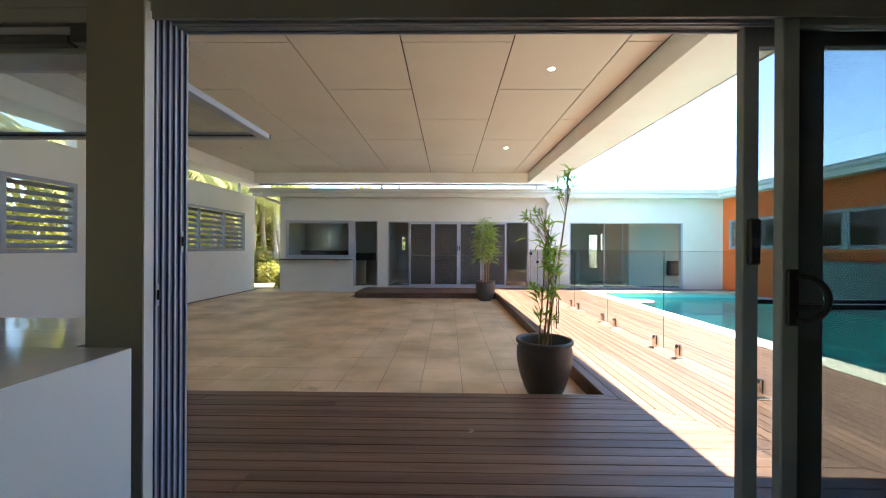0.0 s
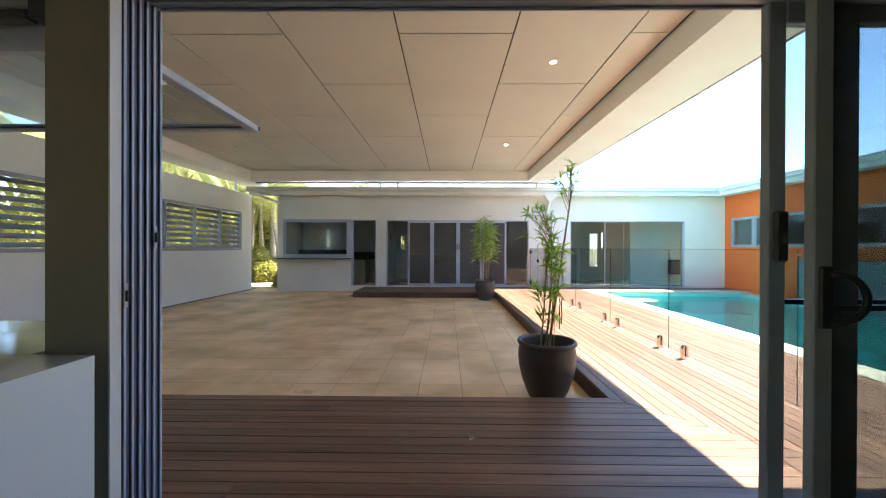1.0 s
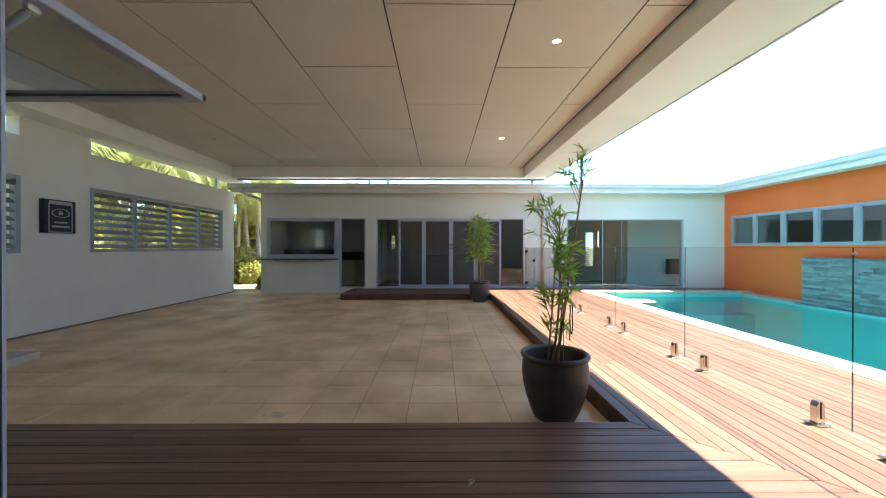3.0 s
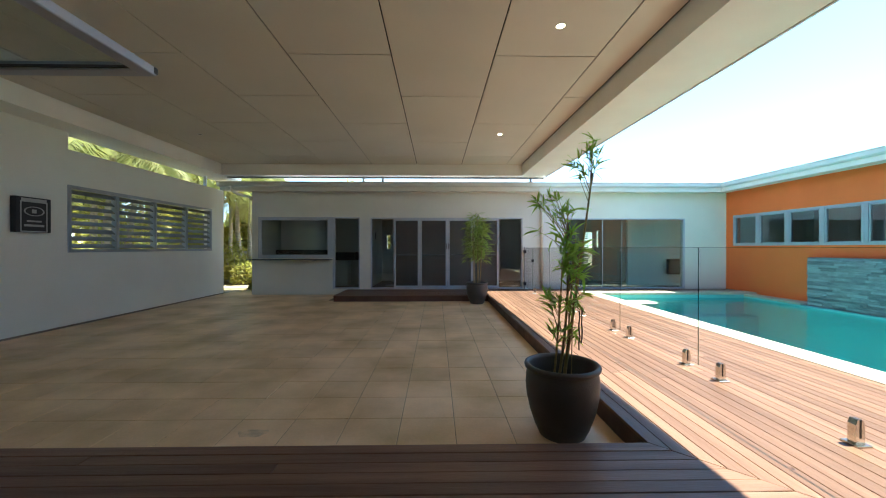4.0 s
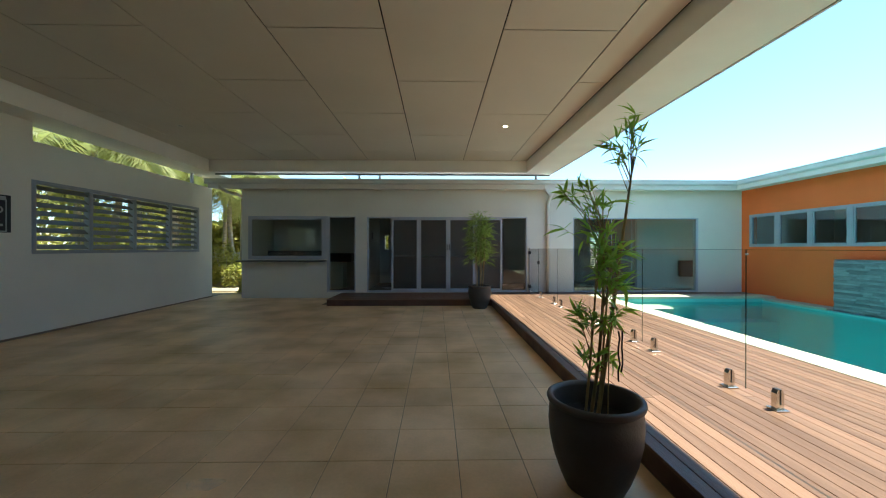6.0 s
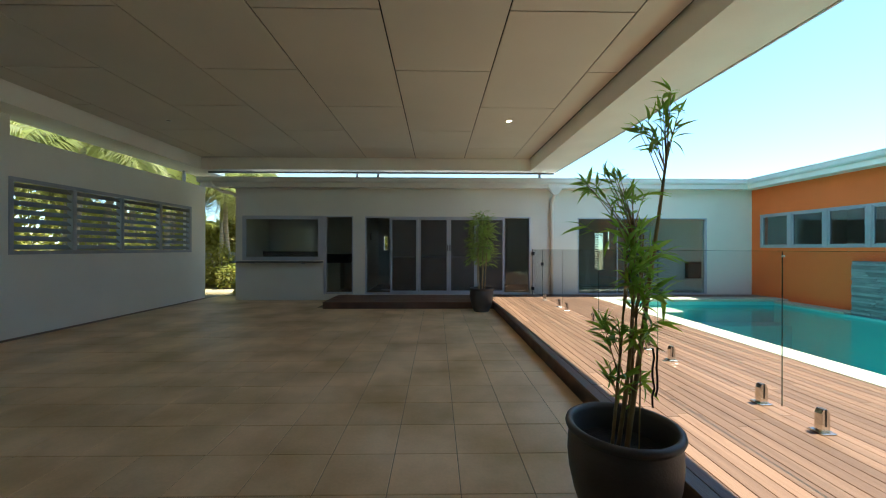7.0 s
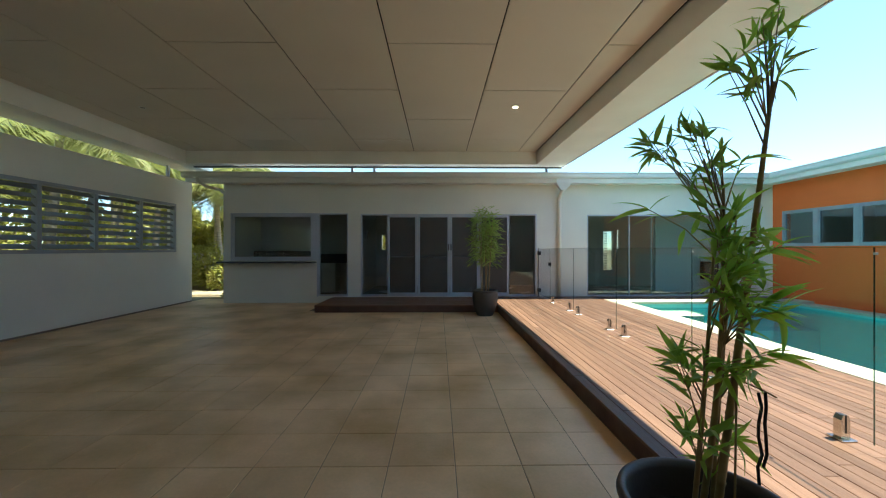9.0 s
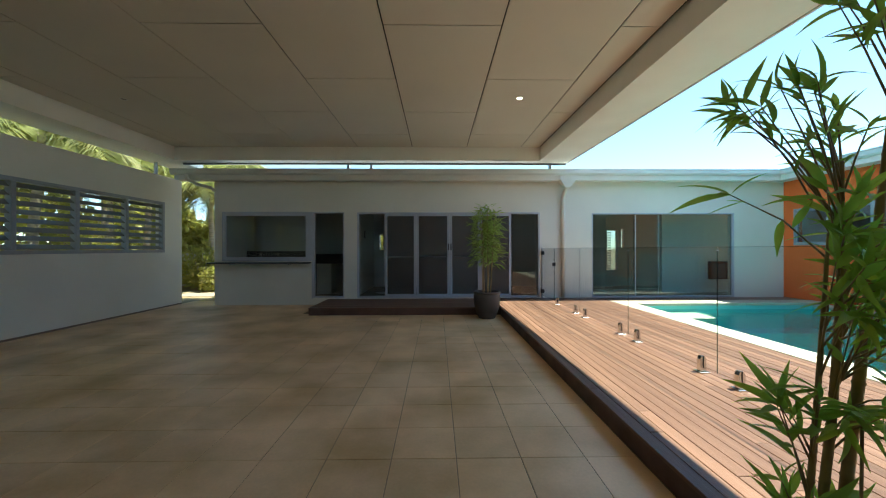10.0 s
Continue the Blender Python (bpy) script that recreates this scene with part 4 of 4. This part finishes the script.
base_me = spigot_mesh()
bm = bmesh.new()
prof = [(-0.028, 0.012), (0.028, 0.012), (0.028, 0.125), (0.016, 0.155), (-0.016, 0.155), (-0.028, 0.125)]
lo = [bm.verts.new((x, -0.024, z)) for x, z in prof]
hi = [bm.verts.new((x, 0.024, z)) for x, z in prof]
bm.faces.new(lo), bm.faces.new(hi[::-1])
for i in range(6):
    bm.faces.new((lo[i], lo[(i + 1) % 6], hi[(i + 1) % 6], hi[i]))
body_me = finish("clamp_body", bm, "steel")
FX = 2.60
for y in (2.75, 3.19, 4.27, 4.73, 5.85, 6.30, 7.45, 7.88, 9.11, 9.55, 10.59):
    s = thing("glass_spigot", "square stainless spigot holding the glass pool fence on the deck", "fence spigot", FX, y, DK, "fence spigots")
    for nm, me in (("base_plate", base_me), ("clamp_body", body_me)):
        o = new(nm, me)
        o.parent = s
    part("slot", boxes((-0.0065, 0.0065, -0.0245, 0.0245, 0.045, 0.156)), "black", s)
pf_all = thing("pool_fence", "frameless clear glass pool fence on steel spigots", "glass fence", FX, 0, DK)
for a, b in ((1.75, 2.966), (2.974, 4.546), (4.554, 6.091), (6.099, 7.661), (7.669, 9.326), (9.334, 10.76)):
    f = part("panel", boxes((-0.0055, 0.0055, a + 0.004, b - 0.004, 0.05, 1.185)), "fence_glass", pf_all)
    part("polished_edge", boxes((-0.0035, 0.0035, a, a + 0.004, 0.05, 1.185)), "glass_edge", f)
    part("polished_edge", boxes((-0.005, 0.005, a, b, 1.185, 1.188)), "glass_edge", f)
    part("joiner_clip", boxes((-0.008, 0.008, b - 0.006, b + 0.012, 1.142, 1.156), bevel=0.002), "silver", f)
gt = thing("glass_gate", "frameless glass pool gate hinged at the back wall", "gate", FX, 10.78, DK)
part("pane", boxes((-0.0055, 0.0055, 0.0, 0.88, 0.06, 1.185)), "fence_glass", gt)
part("polished_edge", boxes((-0.006, 0.006, -0.004, 0.0, 0.06, 1.189)), "glass_edge", gt)
part("latch", boxes((-0.03, 0.03, 0.0, 0.05, 0.80, 0.88), bevel=0.006), "black", gt)
for z in (0.12, 1.03):
    part("hinge", boxes((-0.03, 0.03, 0.84, 0.955, z, z + 0.09), bevel=0.005), "black", gt)
part("hinge_post", boxes((-0.012, 0.012, 0.93, 0.955, 0.0, 1.2), bevel=0.003), "roof_edge", gt)

# ---- small things on the patio ----
sg = thing("wall_cabinet", "shallow black wall cabinet with a white printed badge", "cabinet", LW, 6.53, 1.565)
part("case", boxes((0.0, 0.085, 0.0, 0.50, 0.0, 0.53), bevel=0.004), "black", sg)


def badge():
    """Plain light shapes in place of the printed mark."""
    bm = bmesh.new()
    x0, x1 = 0.087, 0.089
    ring_x(bm, 0.11, 0.41, 0.04, 0.44, x0, x1, 0.014, 0)
    for z, a, b, h in ((0.43, 0.12, 0.40, 0.045), (0.17, 0.18, 0.34, 0.022), (0.11, 0.15, 0.37, 0.028)):
        add_box(bm, x0, x1 + 0.001, a, b, z, z + h)
    rings = []
    for s in (1.0, 0.84):
        rings.append([bm.verts.new((x1 + 0.001, 0.26 + 0.115 * s * math.cos(k * math.tau / 28), 0.31 + 0.062 * s * math.sin(k * math.tau / 28))) for k in range(28)])
    for k in range(28):
        bm.faces.new((rings[0][k], rings[0][(k + 1) % 28], rings[1][(k + 1) % 28], rings[1][k]))
    add_box(bm, x0, x1, 0.235, 0.285, 0.285, 0.335)
    return bm


bd = part("badge", badge(), "print", sg, "white line badge with bars")
bd.matrix_local = pose(0, -0.086, -0.04) @ Matrix.Diagonal((1, 1.29, 1.16, 1))

# ---- garden ----
def palm(x, y, h, lean, seed, n=15, length=2.4):
    p = thing("palm_tree", "slender palm with arching yellow-green fronds", "palm tree", x, y, -0.06, "garden palms")
    rnd = random.Random(seed)
    top = Vector((lean[0], lean[1], h))
    pts = [Vector((0, 0, 0)).lerp(top, i / 10) + Vector((0.1 * math.sin(i * 0.5 + seed), 0, 0)) * (i / 10) for i in range(11)]
    bm = bmesh.new()
    fine, rad = [], []
    for i in range(10):
        for u in (0, 0.25, 0.5, 0.75):
            fine.append(pts[i].lerp(pts[i + 1], u))
            rad.append((0.11 - 0.045 * (i + u) / 10) * (1.08 if u in (0, 0.5) else 1.0) + (0.05 if i == 0 and u == 0 else 0))
    tube(bm, fine, rad, 12)
    part("trunk", bm, "trunk", p, smooth=True)
    bm = bmesh.new()
    top = pts[-1]
    for k in range(n):
        yaw = k * 2.399 + rnd.uniform(-0.2, 0.2)
        rise = rnd.uniform(-0.1, 1.1)
        d = Vector((math.cos(yaw), math.sin(yaw), 0))
        L = length * rnd.uniform(0.8, 1.1)
        spine = []
        for i in range(13):
            u = i / 12
            spine.append(top + d * (L * u * (1 - 0.25 * u * u)) + Vector((0, 0, L * (rise * 0.62 * u - (0.75 + 0.3 * rise) * u * u))))
        tube(bm, spine, [0.018 * (1 - 0.85 * i / 12) for i in range(13)], 4, False)
        side = d.cross(Vector((0, 0, 1)))
        for i in range(2, 46):
            u = i / 46 * 12
            at = spine[int(u)].lerp(spine[min(12, int(u) + 1)], u % 1)
            ll = 0.62 * math.sin(math.pi * (0.12 + 0.86 * i / 46)) + 0.08
            for s in (-1, 1):
                tip = at + side * s * ll * 0.8 + d * ll * 0.45 + Vector((0, 0, -ll * rnd.uniform(0.35, 0.75)))
                w = d * 0.018
                midp = at.lerp(tip, 0.5) + Vector((0, 0, 0.05 * ll))
                v = [bm.verts.new(q) for q in (at - w, midp - w, tip, midp + w, at + w)]
                bm.faces.new(v)
    part("crown", bm, "palm", p, "feathered yellow-green fronds")


palm(-6.75, 15.5, 3.6, (-0.35, 0.1), 1, 13, 2.1)
palm(-7.9, 16.4, 4.0, (-0.2, 0.1), 2, 13, 2.3)
palm(-7.35, 16.0, 4.3, (0.1, 0.1), 21, 8, 1.9)
palm(-9.3, 12.4, 3.6, (0.2, 0.2), 3, 16, 2.4)
palm(-9.6, 9.6, 3.9, (-0.1, 0.1), 4, 16, 2.4)
palm(-9.1, 7.0, 3.5, (0.15, -0.1), 5, 15, 2.3)
palm(-11.5, 10.8, 4.6, (0.2, 0.0), 6, 15, 2.6)
palm(-10.8, 15.4, 4.4, (0.1, 0.0), 7, 15, 2.6)
palm(-8.5, 18.5, 4.2, (0.1, 0.0), 8, 15, 2.5)
palm(-10.2, 4.6, 4.0, (0.1, 0.0), 9, 15, 2.4)
palm(-8.6, 10.9, 4.0, (0.1, 0.1), 10, 17, 2.2)
palm(-9.6, 15.4, 4.3, (0.0, 0.1), 11, 17, 2.3)
palm(-11.0, 13.2, 4.9, (0.0, 0.1), 12, 17, 2.5)
palm(-12.4, 17.0, 5.2, (0.0, 0.1), 13, 17, 2.6)
palm(-10.0, 17.5, 4.8, (0.0, 0.1), 14, 17, 2.5)
palm(-12.2, 8.0, 5.0, (0.0, 0.1), 15, 17, 2.5)
palm(-7.4, 17.8, 3.6, (0.0, 0.1), 16, 15, 2.3)
palm(-9.4, 20.6, 5.5, (0.0, 0.1), 18, 17, 2.4)
palm(-11.0, 21.2, 5.8, (0.1, 0.1), 19, 17, 2.4)
palm(-12.8, 20.4, 5.6, (0.0, 0.1), 20, 17, 2.4)
palm(-8.2, 5.6, 3.6, (0.0, 0.1), 17, 15, 2.0)


def shrub(x, y, r, h, seed, count):
    s = thing("shrub", "leafy yellow-green garden shrub", "shrub", x, y, -0.06, "garden shrubs")
    rnd = random.Random(seed)
    bm = bmesh.new()
    for k in range(6):
        a = k * math.tau / 6 + seed
        tube(bm, [(0, 0, 0), (r * 0.3 * math.cos(a), r * 0.3 * math.sin(a), h * 0.4), (r * 0.6 * math.cos(a), r * 0.6 * math.sin(a), h * 0.8)], [0.025, 0.016, 0.006], 6)
    part("stem", bm, "trunk", s)
    bm = bmesh.new()
    for k in range(count):
        u, v = rnd.uniform(0, math.tau), rnd.random() ** 0.6
        rr = r * v * (0.75 + 0.35 * math.sin(3 * u + seed) * rnd.random())
        at = Vector((rr * math.cos(u), rr * math.sin(u), h * (0.12 + 0.88 * rnd.random() * (1.1 - 0.55 * v))))
        m = Matrix.Translation(at) @ pose(0, 0, 0, rnd.uniform(-60, 60), rnd.uniform(-60, 40), math.degrees(u) + rnd.uniform(-60, 60))
        L, w = rnd.uniform(0.10, 0.24), rnd.uniform(0.018, 0.035)
        vs = [bm.verts.new(m @ Vector(q)) for q in ((0, 0, 0), (L * 0.35, -w, 0.01), (L * 0.75, -w * 0.6, -0.01), (L, 0, -0.04), (L * 0.75, w * 0.6, -0.01), (L * 0.35, w, 0.01))]
        bm.faces.new(vs)
    part("foliage", bm, "shrub", s)


# The last two are added out of view to dim the near louvre.
for i, (x, y, r, h) in enumerate(((-5.75, 13.35, 0.3, 0.55), (-7.05, 15.0, 0.45, 0.9), (-7.6, 15.3, 0.6, 1.6), (-7.9, 16.0, 0.6, 1.1), (-6.9, 15.9, 0.6, 1.1), (-8.5, 16.2, 0.8, 1.5), (-7.7, 11.2, 0.7, 1.7),
                                  (-7.9, 9.4, 0.7, 1.6), (-7.8, 7.9, 0.7, 1.8), (-9.8, 16.0, 0.8, 1.5), (-8.9, 10.4, 0.9, 2.2), (-9.0, 8.3, 0.9, 2.2), (-9.4, 12.6, 1.0, 2.7), (-10.4, 14.0, 1.1, 2.8), (-8.6, 6.2, 0.9, 2.5), (-10.0, 9.4, 1.1, 2.9), (-9.2, 4.2, 0.9, 2.4), (-7.7, 3.3, 0.8, 2.3), (-7.6, 5.1, 0.8, 2.2))):
    shrub(x, y, r, h, i + 1, 900)


def hedge():
    """Far planting that closes the garden."""
    rnd = random.Random(21)
    vs, fs = [], []
    for k in range(46000):
        if k % 2:
            x, y = -14 + rnd.uniform(-1.5, 1.5), rnd.uniform(-16, 30)
        else:
            x, y = rnd.uniform(-16, -2.0), 24 + rnd.uniform(-1.5, 1.5)
        z = 5.2 * rnd.random() ** 0.8 * (0.75 + 0.25 * math.sin(x * 1.3 + y * 0.9))
        L, w = rnd.uniform(0.25, 0.55), rnd.uniform(0.06, 0.12)
        m = Matrix.Translation((x, y, z)) @ pose(0, 0, 0, rnd.uniform(-70, 70), rnd.uniform(-70, 70), rnd.uniform(0, 360))
        i = len(vs)
        vs += [tuple(m @ Vector(q)) for q in ((0, 0, 0), (L * 0.5, -w, 0), (L, 0, -0.05), (L * 0.5, w, 0))]
        fs.append((i, i + 1, i + 2, i + 3))
    me = bpy.data.meshes.new("hedge")
    me.from_pydata(vs, [], fs)
    me.materials.append(M["shrub"])
    tagged(new("hedge", me), "dense far garden planting", "hedge", kind="stuff")


hedge()
gf = thing("garden_fence", "low pale timber garden fence behind the shrubs", "fence", -10.0, 17.0, -0.06)
for k in range(30):
    part("paling", boxes((k * 0.16, k * 0.16 + 0.12, 0, 0.02, 0.02, 1.25)), "fence", gf)
part("rail", boxes((0, 4.8, 0.02, 0.06, 0.9, 0.98)), "fence", gf)

# ---- coping ----
cop = thing("coping", "cream stone pool coping", "coping", 0, 0, DK, kind="structure")


def coping_run(x0, x1, y0, y1, z0, z1, along):
    n = max(1, round((x1 - x0 if along == "x" else y1 - y0) / 0.6))
    for k in range(n):
        if along == "x":
            a, b = x0 + (x1 - x0) * k / n, x0 + (x1 - x0) * (k + 1) / n
            d = (a + 0.0015, b - 0.0015, y0, y1, z0, z1)
        else:
            a, b = y0 + (y1 - y0) * k / n, y0 + (y1 - y0) * (k + 1) / n
            d = (x0, x1, a + 0.0015, b - 0.0015, z0, z1)
        bm = bmesh.new()
        add_box(bm, *d, bevel=0.006)
        part("stone", bm, "coping", cop)


coping_run(CO0, CO1 + 0.03, 2.25, 11.10, -0.05, 0.008, "y")
coping_run(CO1 + 0.033, OW - 0.003, PY1 - 0.03, 11.10, -0.05, 0.008, "x")
coping_run(PX1 - 0.03, OW - 0.003, 9.15, PY1 - 0.033, -0.09, -0.04, "y")
coping_run(CO1 + 0.033, OW - 0.003, 2.25, PY0 + 0.03, -0.05, 0.008, "x")

# ---- patio floor: tiles ----
floor = thing("floor", "sunken beige travertine tiled patio floor", "tiled floor", 0, 0, 0, kind="structure")
part("bed", boxes((LW, 1.9, 3.1, 12.6, -0.05, -0.004), (LW - 1.2, -5.0, 11.75, 12.6, -0.05, -0.004)), "grout", floor)
T = 0.41
bm = bmesh.new()
add_box(bm, -T / 2 + 0.002, T / 2 - 0.002, -T / 2 + 0.002, T / 2 - 0.002, -0.02, 0.0, 0.0025)
tile_me = finish("tile", bm, "tile")
rnd = random.Random(2)
rest = []
count = 0
for j in range(26):
    for i in range(-15, 4):
        cx, cy = -0.205 + T * (i + 0.5), 4.322 + T * (j - 3 + 0.5)
        if cx - T / 2 > DX or cx + T / 2 < LW or cy - T / 2 > 12.5:
            continue
        if cy - T / 2 > DY1 + 0.03 and cx > -2.5:
            continue
        if cy > BW and cx > -5.1:
            continue
        x0, x1 = max(cx - T / 2, LW), min(cx + T / 2, DX)
        if x1 - x0 < 0.05:
            continue
        far = cy > 9.0 and cx < -2.6 or cy > 11
        if x1 - x0 < T - 0.01 or far or count > 290:
            rest.append((x0 + 0.002, x1 - 0.002, cy - T / 2 + 0.002, cy + T / 2 - 0.002, -0.02, 0.0))
        else:
            o = new("tile", tile_me)
            o.parent = floor
            o.location = (cx, cy, rnd.uniform(-0.0012, 0.0012))
            o.rotation_euler = (rnd.uniform(-0.0012, 0.0012), rnd.uniform(-0.0012, 0.0012), rnd.choice((0, 1, 2, 3)) * math.pi / 2)
            count += 1
part("tile_rest", boxes(*rest), "tile", floor)["kind"] = "stuff"

# Thin grey strip along the side wall's foot.
part("wall_foot_strip", boxes((LW + 0.001, LW + 0.013, DY0 + 0.01, 11.99, 0.002, 0.032), bevel=0.002), "grout", floor, "thin grey strip along the foot of the side wall")

# ---- decks: boards ----
deck = thing("deck", "red-brown hardwood deck boards round the patio and pool", "timber deck", 0, 0, 0, kind="structure")
struct("deck_base", boxes((LW, DX - 0.03, 1.62, DY0 - 0.03, 0.0, 0.10), (DX + 0.03, CO0 - 0.01, 1.62, BW, 0.0, 0.10), (-2.46, DX + 0.03, DY1 + 0.03, BW, 0.0, 0.10),
                          (CO0 - 0.01, OW, 11.11, BW, 0.0, 0.10)),
       "dark", "dark joists under the deck", "deck base")
P, GAP = 0.0925, 0.0032
rnd = random.Random(8)


def board(pts, material):
    """One board from its outline, with the top edges eased."""
    bm = bmesh.new()
    c = Vector((sum(p[0] for p in pts) / 4, sum(p[1] for p in pts) / 4))
    dz = rnd.uniform(-0.0012, 0.0012)
    rows = []
    for z, s in ((DK - 0.022, 0.0), (DK - 0.003 + dz, 0.0), (DK + dz, 0.003)):
        ring = []
        for x, y in pts:
            ring.append(bm.verts.new((x + math.copysign(s, c.x - x), y + math.copysign(s, c.y - y), z)))
        rows.append(ring)
    for a, b in zip(rows, rows[1:]):
        for i in range(4):
            bm.faces.new((a[i], a[(i + 1) % 4], b[(i + 1) % 4], b[i]))
    bm.faces.new(rows[-1])
    part("board", bm, material, deck)


# near deck: boards across the doorway, mitred into the long deck
y = DY0
while y - P > 1.62:
    a, b = y - P + GAP, y
    xr1, xr0 = DX + (DY0 - b), DX + (DY0 - a)
    cut = rnd.uniform(-4.5, -0.8)
    board([(cut + 0.002, a), (xr0 - 0.003, a), (xr1 - 0.003, b), (cut + 0.002, b)], "deck_x")
    board([(LW + 0.005, a), (cut - 0.002, a), (cut - 0.002, b), (LW + 0.005, b)], "deck_x")
    y -= P
# long deck beside the pool
x = DX
while x + P <= CO0 + 0.01:
    a, b = x, x + P - GAP
    ya, yb = max(1.63, DY0 - (a - DX)), max(1.63, DY0 - (b - DX))
    cuts = sorted((rnd.uniform(4.2, 6.0), rnd.uniform(7.6, 9.6)))
    edges = [None] + cuts + [BW - 0.02]
    for c, d in zip(edges, edges[1:]):
        if c is None:
            board([(a, ya + 0.003), (b, yb + 0.003), (b, d - 0.002), (a, d - 0.002)], "deck")
        else:
            board([(a, c + 0.002), (b, c + 0.002), (b, d - 0.002), (a, d - 0.002)], "deck")
    x += P
# step deck along the building
y = DY1
while y + P < BW:
    board([(-2.48, y), (DX - GAP, y), (DX - GAP, y + P - GAP), (-2.48, y + P - GAP)], "deck_x")
    y += P
for k in range(6):
    yy = 11.12 + k * P
    board([(CO0 + 0.03, yy), (OW - 0.01, yy), (OW - 0.01, yy + P - GAP), (CO0 + 0.03, yy + P - GAP)], "deck_x")
for nm, d in (("near", (LW, DX, DY0 - 0.024, DY0 - 0.003, 0.0, DK - 0.024)), ("long", (DX + 0.004, DX + 0.025, DY0, DY1, 0.0, DK - 0.024)),
              ("step", (-2.475, DX, DY1 + 0.004, DY1 + 0.025, 0.0, DK - 0.024)), ("end", (-2.475, -2.454, DY1 + 0.026, BW, 0.0, DK - 0.024))):
    part("fascia_board", boxes(d, bevel=0.002), "fascia", deck)

# pale paint scuff on the deck by the doorway
sc = thing("paint_scuff", "small pale paint scuff on the deck boards", "mark", 0.222, 2.575, DK + 0.0016)
bm = bmesh.new()
for ax, ay, bx, by in ((-0.02, -0.02, 0.005, 0.0), (-0.015, 0.0, 0.012, 0.006), (0.012, 0.006, 0.006, 0.026), (-0.018, 0.016, 0.0, 0.03)):
    d = Vector((bx - ax, by - ay, 0)).normalized().cross(Vector((0, 0, 1))) * 0.0022
    lo = [bm.verts.new((x + k * d.x, y + k * d.y, z)) for z in (0, 0.0006) for x, y, k in ((ax, ay, 1), (bx, by, 0.5), (bx, by, -0.5), (ax, ay, -1))]
    for f in ((0, 3, 2, 1), (4, 5, 6, 7), (0, 1, 5, 4), (1, 2, 6, 5), (2, 3, 7, 6), (3, 0, 4, 7)):
        bm.faces.new([lo[q] for q in f])
part("paint", bm, "paper", sc)

# dried pale water stain on the tiles
st_mat = mat("dried_stain", (0.88, 0.84, 0.78), 0.9, var=0.02, scale=9, bump=0, spec=0.1)
tn, tl = st_mat.node_tree.nodes, st_mat.node_tree.links
geo, nz, ma, see, mixs = (tn.new("ShaderNodeNewGeometry"), tn.new("ShaderNodeTexNoise"), tn.new("ShaderNodeMapRange"),
                          tn.new("ShaderNodeBsdfTransparent"), tn.new("ShaderNodeMixShader"))
nz.inputs["Scale"].default_value = 7
ma.inputs[1].default_value, ma.inputs[2].default_value, ma.inputs[4].default_value = 0.35, 0.8, 0.45
tl.new(geo.outputs["Position"], nz.inputs["Vector"])
tl.new(nz.outputs[0], ma.inputs[0])
tl.new(ma.outputs[0], mixs.inputs[0])
tl.new(see.outputs[0], mixs.inputs[1])
tl.new(tn["Principled BSDF"].outputs[0], mixs.inputs[2])
tl.new(mixs.outputs[0], tn["Material Output"].inputs[0])
M["stain"] = st_mat
ws = thing("floor_stain", "dried pale water stain on the patio tiles", "stain", -1.255, 3.685, 0.0025)
bm = bmesh.new()
ring = [bm.verts.new((0.10 * math.cos(a) * (1 + 0.2 * math.sin(3 * a)), 0.075 * math.sin(a) * (1 + 0.25 * math.cos(2 * a)), 0.0)) for a in (k * math.tau / 24 for k in range(24))]
bm.faces.new(ring)
part("film", bm, "stain", ws)
